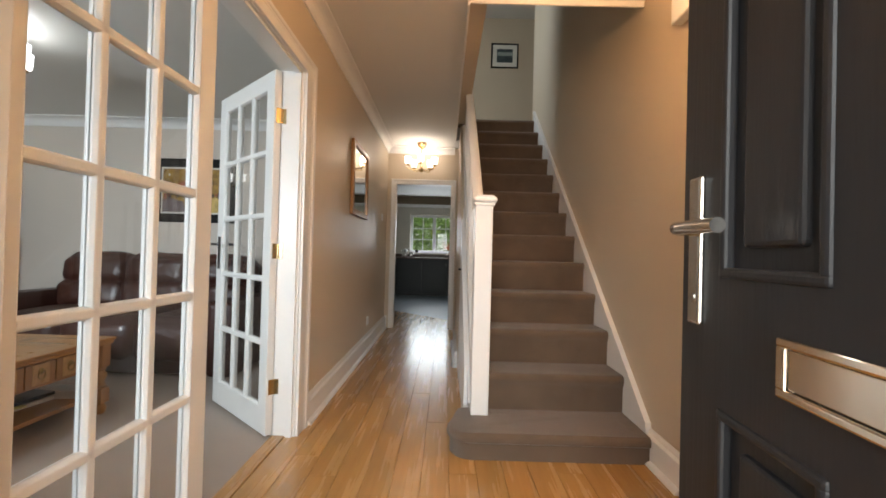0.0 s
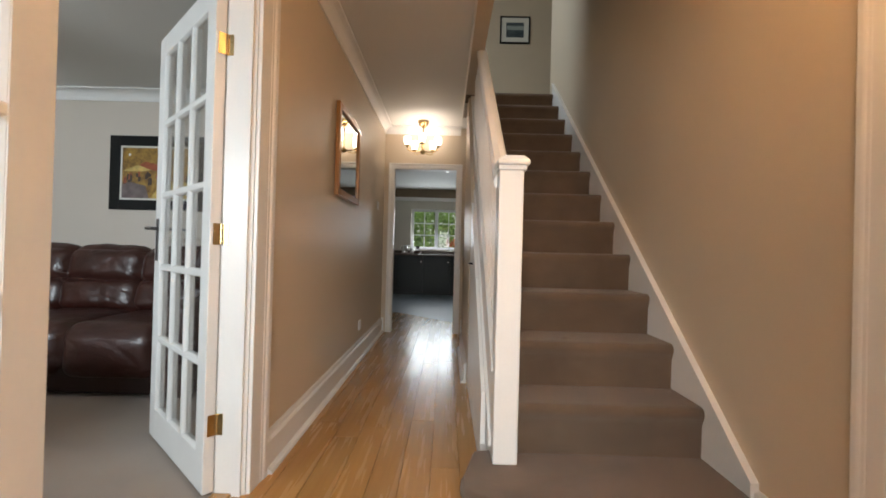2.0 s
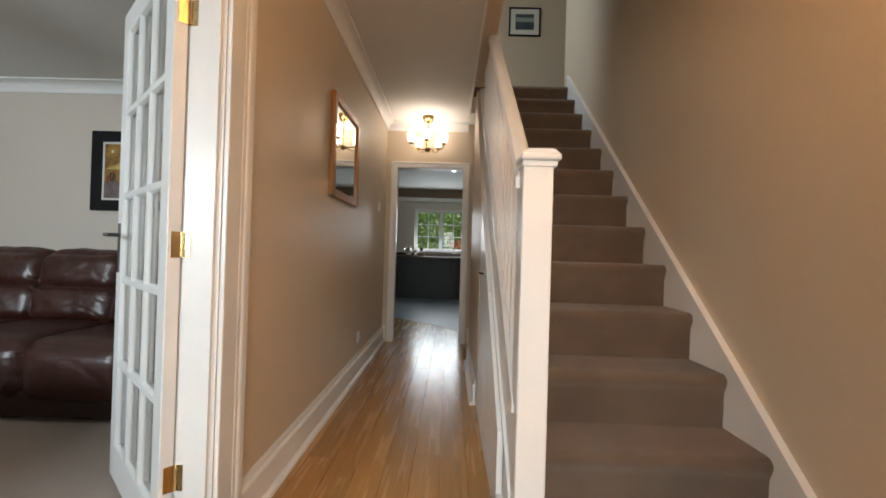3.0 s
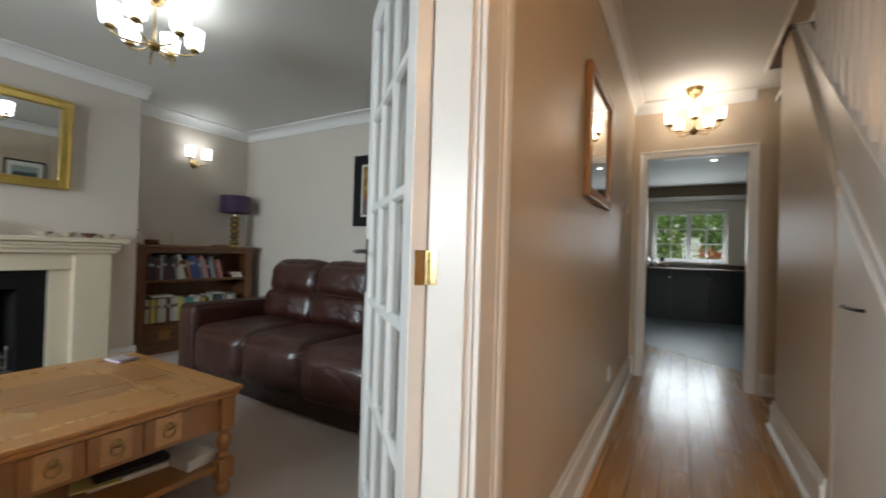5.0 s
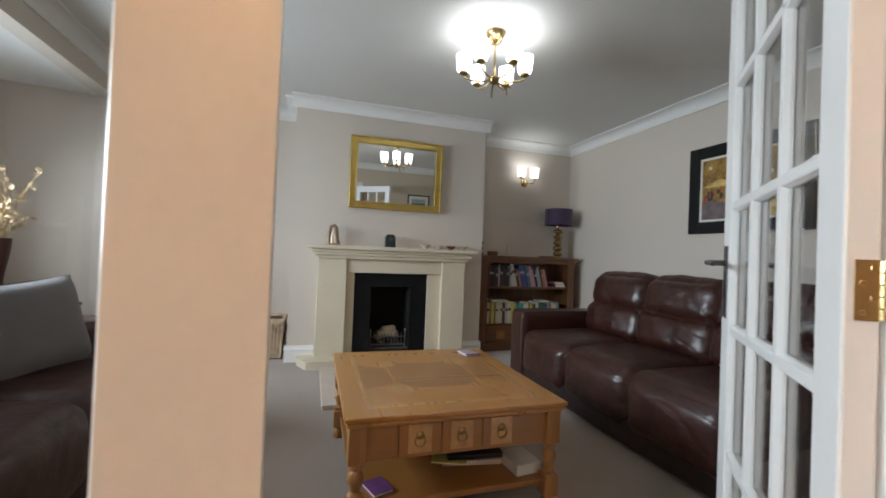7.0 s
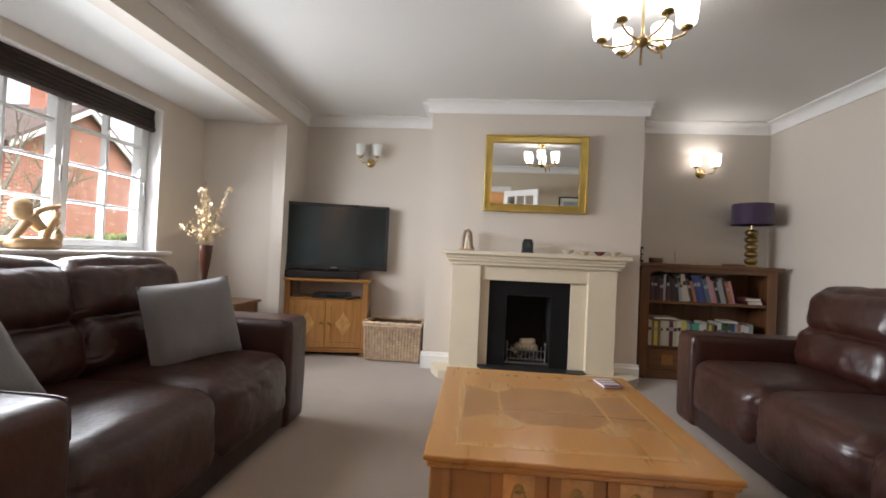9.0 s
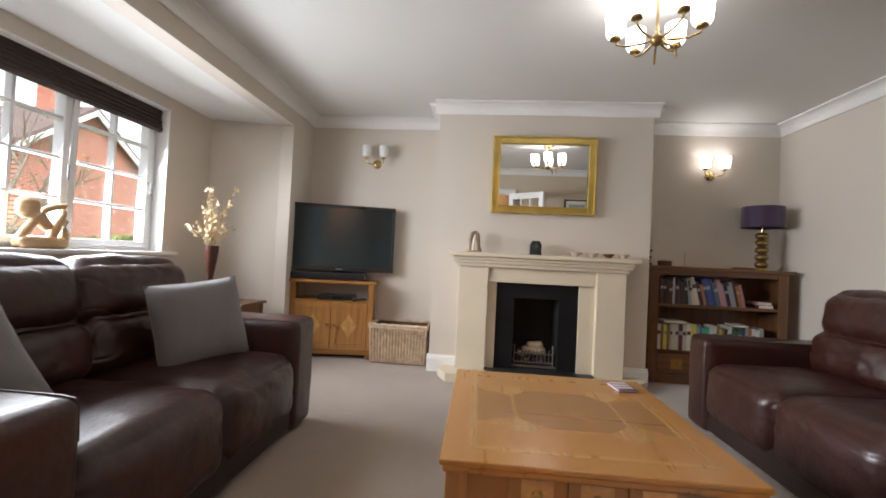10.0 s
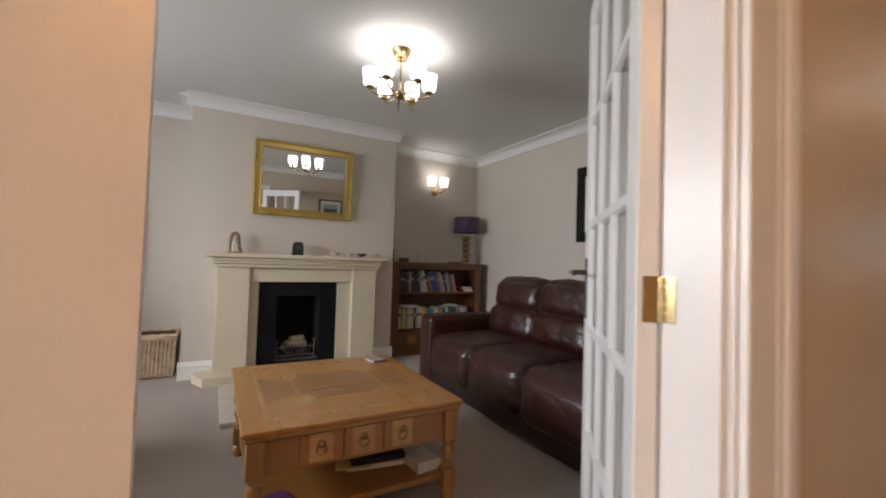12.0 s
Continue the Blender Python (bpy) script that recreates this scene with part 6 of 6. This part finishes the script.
part("spout", tube([(0, 0, 0), (0, 0, .20), (0, -.04, .25), (0, -.12, .25), (0, -.14, .20)], .011, 10), M_CHROME, tap, "", True)
part("lever", tube([(.02, 0, .06), (.08, 0, .09)], .007, 8), M_CHROME, tap, "", True)
pl = thing("pot_plant", (-.52, KB + .03, 1.023), 0, "small plant in dark pot on kitchen sill", "plant")
part("pot", lathe([(.035, 0), (.045, .07), (.04, .07)], 16), M_BLACK, pl, "", True)
rnd = random.Random(3)
lf = bmesh.new()
for i in range(40):
    a, r, h = rnd.uniform(0, 6.28), rnd.uniform(.01, .06), rnd.uniform(.07, .15)
    puff_at = Vector((r * math.cos(a), r * math.sin(a), h))
    vs = [lf.verts.new(puff_at + Vector(c)) for c in ((-.012, 0, 0), (0, -.008, .012), (.014, 0, .02), (0, .008, .006))]
    lf.faces.new(vs)
M_LEAF = plain("leaf_green", (.11, .20, .045), .5, .4)
part("leaves", lf, M_LEAF, pl)
dl = thing("downlight", (.16, 8.6, CEIL - .001), 0, "small white recessed kitchen downlight, lit", "downlight")
part("ring", lathe([(.045, -.006), (.05, 0)], 20), M_WHITE, dl)
part("lens", lathe([(.032, -.008), (.032, -.004)], 20), glowing("lit_downlight", (1, .95, .85), 8), dl, "glowing lens")
# ---- outside ----
M_GRASS = material("lawn", (.06, .11, .025), .9, vary=.4, scale=3, fine=80, bump=.5)
structure("ground", boxes([(-120, 120, -120, 120, -.30, -.16)]), M_GRASS, "grass lawn round the house", "ground")
structure("path", boxes([(-.8, 1.4, -12, .10, -.158, -.10)]), plain("grey_paving", (.25, .24, .23), .9), "grey paved path to the front door", "path")


def brick_material(name, a, b, mortar):
    m = material(name, a, .85, vary=.1, bump=0)
    nt = m.node_tree
    br, tc, mp = nt.nodes.new("ShaderNodeTexBrick"), nt.nodes.new("ShaderNodeTexCoord"), nt.nodes.new("ShaderNodeMapping")
    mp.inputs["Rotation"].default_value = (radians(90), 0, 0)
    br.inputs["Color1"].default_value, br.inputs["Color2"].default_value, br.inputs["Mortar"].default_value = (*a, 1), (*b, 1), (*mortar, 1)
    br.inputs["Scale"].default_value, br.inputs["Mortar Size"].default_value = 1.0, .010
    br.inputs["Brick Width"].default_value, br.inputs["Row Height"].default_value = .225, .075
    nt.links.new(tc.outputs["Object"], mp.inputs[0])
    nt.links.new(mp.outputs[0], br.inputs["Vector"])
    nt.links.new(br.outputs["Color"], nt.nodes["Principled BSDF"].inputs["Base Color"])
    return m


M_BRICK = brick_material("red_brick", (.42, .12, .065), (.34, .09, .05), (.45, .40, .34))
M_ROOF = material("grey_brown_roof_tile", (.15, .115, .11), .85, vary=.25, scale=6, fine=30, bump=.4, stretch=(1, 8, 8))


def neighbour_house():
    h = thing("house", (-13.5, -13.0, 0), 0, "red brick house with grey-brown tiled gable roof", "house")
    # gable end faces the window (+y); a lower wing with its eaves runs beside it
    gx0, gx1, ez, rz = -4.05, 0.67, 4.29, 6.04
    part("wall", prism([(gx0, -.2), (gx1, -.2), (gx1, ez), ((gx0 + gx1) / 2, rz), (gx0, ez)], "y", -8, 0), M_BRICK, h, "red brick gable wall")
    part("wall", box(gx1 - .2, 12.5, -7.2, -.25, -.2, 4.2), M_BRICK, h, "red brick side wing")
    mx = (gx0 + gx1) / 2
    for s in (-1, 1):
        xe = gx0 - .3 if s < 0 else gx1 + .3
        ze = ez - .3 * (rz - ez) / (mx - gx0)
        bm = prism([(xe, ze + .02), (mx, rz + .02), (mx, rz + .16), (xe, ze + .16)], "y", -8.3, .3)
        part("roof", bm, M_ROOF, h, "brown tiled roof slope")
        part("bargeboard", prism([(xe, ze - .18), (mx, rz - .18), (mx, rz + .03), (xe, ze + .03)], "y", .24, .32), M_PVC, h, "white bargeboard")
    part("roof", prism([(-.02, 4.2), (-3.7, 6.3), (-7.4, 4.2)], "x", gx1 - 1.2, 12.8), M_ROOF, h, "grey-brown tiled roof slope")
    part("gutter", box(gx1 + .3, 12.8, -.06, .06, 4.12, 4.24), M_PVC, h, "white gutter")
    ch = part("chimney", box(-1.85, -1.3, -1.9, -1.3, 5.6, 6.95), M_BRICK, h, "brick chimney")
    part("chimney_pot", lathe([(.12, 0), (.10, .35)], 12, (-1.57, -1.6, 6.95)), plain("clay_pot", (.4, .16, .09)), ch)


neighbour_house()


def tree(at, height, seed, label, leafy, spread=1.0, mat=None):
    t = thing("tree", at, 0, label, "tree")
    rnd = random.Random(seed)
    wood, twigs, leaves = bmesh.new(), bmesh.new(), bmesh.new()
    tips = []

    def limb(p, d, length, r, depth):
        pts = [p]
        v = d.normalized()
        for k in range(4):
            v = (v + Vector((rnd.uniform(-.22, .22), rnd.uniform(-.22, .22), rnd.uniform(-.05, .22)))).normalized()
            pts.append(pts[-1] + v * length / 4)
        tube(pts, r, 7 if depth < 2 else 5, wood if depth < 2 else twigs, r * .55)
        if depth == 3:
            tips.extend(pts[1:])
            return
        for k in range(rnd.randint(3, 4)):
            q = pts[rnd.randint(2, 4)]
            a = rnd.uniform(0, 6.28)
            nd = v + Vector((math.cos(a), math.sin(a), rnd.uniform(-.1, .5))) * rnd.uniform(.7, 1.2) * spread
            limb(q, nd, length * rnd.uniform(.55, .75), r * .52, depth + 1)
    limb(Vector((0, 0, -.2)), Vector((.05, 0, 1)), height * .42, height * .024, 0)
    for q in tips:
        for k in range(leafy):
            c = q + Vector((rnd.gauss(0, .16), rnd.gauss(0, .16), rnd.gauss(0, .14)))
            e = Euler((rnd.uniform(0, 6), rnd.uniform(0, 6), rnd.uniform(0, 6))).to_matrix()
            s = rnd.uniform(.018, .035)
            leaves.faces.new([leaves.verts.new(c + e @ Vector(o) * s) for o in ((-1, 0, 0), (0, -.55, .1), (1, 0, 0), (0, .55, .1))])
    part("trunk", wood, M_BARK, t, "grey-brown trunk and limbs", True)
    part("twigs", twigs, M_BARK, t)
    part("crown", leaves, mat or M_LEAF, t, "scattered small leaves")


M_BARK = material("lichen_grey_bark", (.20, .18, .14), .9, vary=.35, scale=10, fine=60, bump=.6, bdist=.01)
M_BUD = plain("young_leaf", (.20, .24, .10), .6, .4)
tree((-5.55, -4.3, 0), 3.5, 12, "small bare garden tree with few young leaves", 1, 1.0, M_BUD)


def hedge(at, w, d, h, seed, label, mats, count):
    s = thing("hedge", at, 0, label, "hedge", kind="stuff")
    rnd = random.Random(seed)
    for k, m in enumerate(mats):
        bm = bmesh.new()
        for i in range(count if k == 0 else count // 6):
            x = rnd.uniform(-w / 2, w / 2)
            top = h * (.85 + .25 * noise.noise(Vector((x * 1.2, seed, 0))))
            c = Vector((x, rnd.uniform(-d / 2, d / 2) - (.06 * d if k else 0), rnd.uniform(0, top)))
            e = Euler((rnd.uniform(0, 6), rnd.uniform(0, 6), rnd.uniform(0, 6))).to_matrix()
            r = rnd.uniform(.05, .085)
            bm.faces.new([bm.verts.new(c + e @ Vector(o) * r) for o in ((-1, 0, 0), (0, -.6, .12), (1, 0, 0), (0, .6, .12))])
        part("foliage", bm, m, s)


M_LEAF2 = plain("bright_leaf_green", (.28, .42, .10), .5, .4)
M_FLOWER = plain("orange_flower", (.55, .14, .05), .5, .3)
hedge((0, 14.6, -.16), 9, 1.6, 3.4, 1, "dense green garden hedge beyond kitchen window", [M_LEAF2, M_LEAF], 30000)
hedge((.42, 13.6, -.16), .5, .3, 1.75, 6, "orange garden flowers before the hedge", [M_FLOWER, M_LEAF2], 260)
hedge((-8.7, -5.6, -.16), 1.2, .8, 1.5, 2, "pale green shrub in the front garden", [M_BUD, M_LEAF2], 1600)

# ---- hall planks and kitchen tiles ----
rnd = random.Random(21)
W, gap = .128, .0012
meshes = {}
x = LX1 + .066
while x < HX1 - .01:
    w = min(W, HX1 - x)
    y = .10 - rnd.uniform(0, 1.1)
    while y < 7.9:
        ln = rnd.choice((.9, 1.2, 1.5, 1.8))
        a, b = max(y, .10), y + ln
        # oak runs on into the kitchen as far as a slanting joint
        lim = 6.0 if x > KX1 + .1 or x < KX0 - .25 else 7.03 - .93 * x
        lim = min(lim, 7.6)
        b = min(b, lim)
        if b - a > .05:
            key = (round(w, 3), round(b - a, 3))
            if key not in meshes:
                meshes[key] = None
            m = pose(x + w / 2, (a + b) / 2, -.006)
            if meshes[key] is None:
                ob = part("plank", box(-w / 2 + gap / 2, w / 2 - gap / 2, -(b - a) / 2 + gap / 2, (b - a) / 2 - gap / 2, -.006, .006, .0012, 1), M_OAK, hall_floor)
                ob.matrix_local = m
                meshes[key] = ob.data
            else:
                same_part("plank", meshes[key], hall_floor, m)
        y += ln
        if y >= lim:
            break
    x += W
tile = None
for i in range(-4, 4):
    for j in range(8):
        cx, cy = -.1 + (i + .5) * .45, 6.3 + (j + .5) * .45 + .45
        if cy - .22 < 7.02 - .93 * (cx) + .30 and -.78 < cx < .5:
            continue
        if cy > 10.3:
            continue
        m = pose(cx, cy, -.007)
        if tile is None:
            ob = part("tile", box(-.223, .223, -.223, .223, -.006, .006, .002, 1), M_TILE, kfl)
            ob.matrix_local = m
            tile = ob.data
        else:
            same_part("tile", tile, kfl, m)
# cut tiles that meet the slanting oak joint
lineo = lambda x: 7.02 - .93 * x + .012
bm = prism([(-.80, lineo(-.58)), (-.58, lineo(-.58)), (.50, lineo(.50)), (.50, 8.3), (-.80, 8.3)], "z", -.0135, .0015)
part("tile", bm, M_TILE, kfl, "cut tiles along the oak joint")
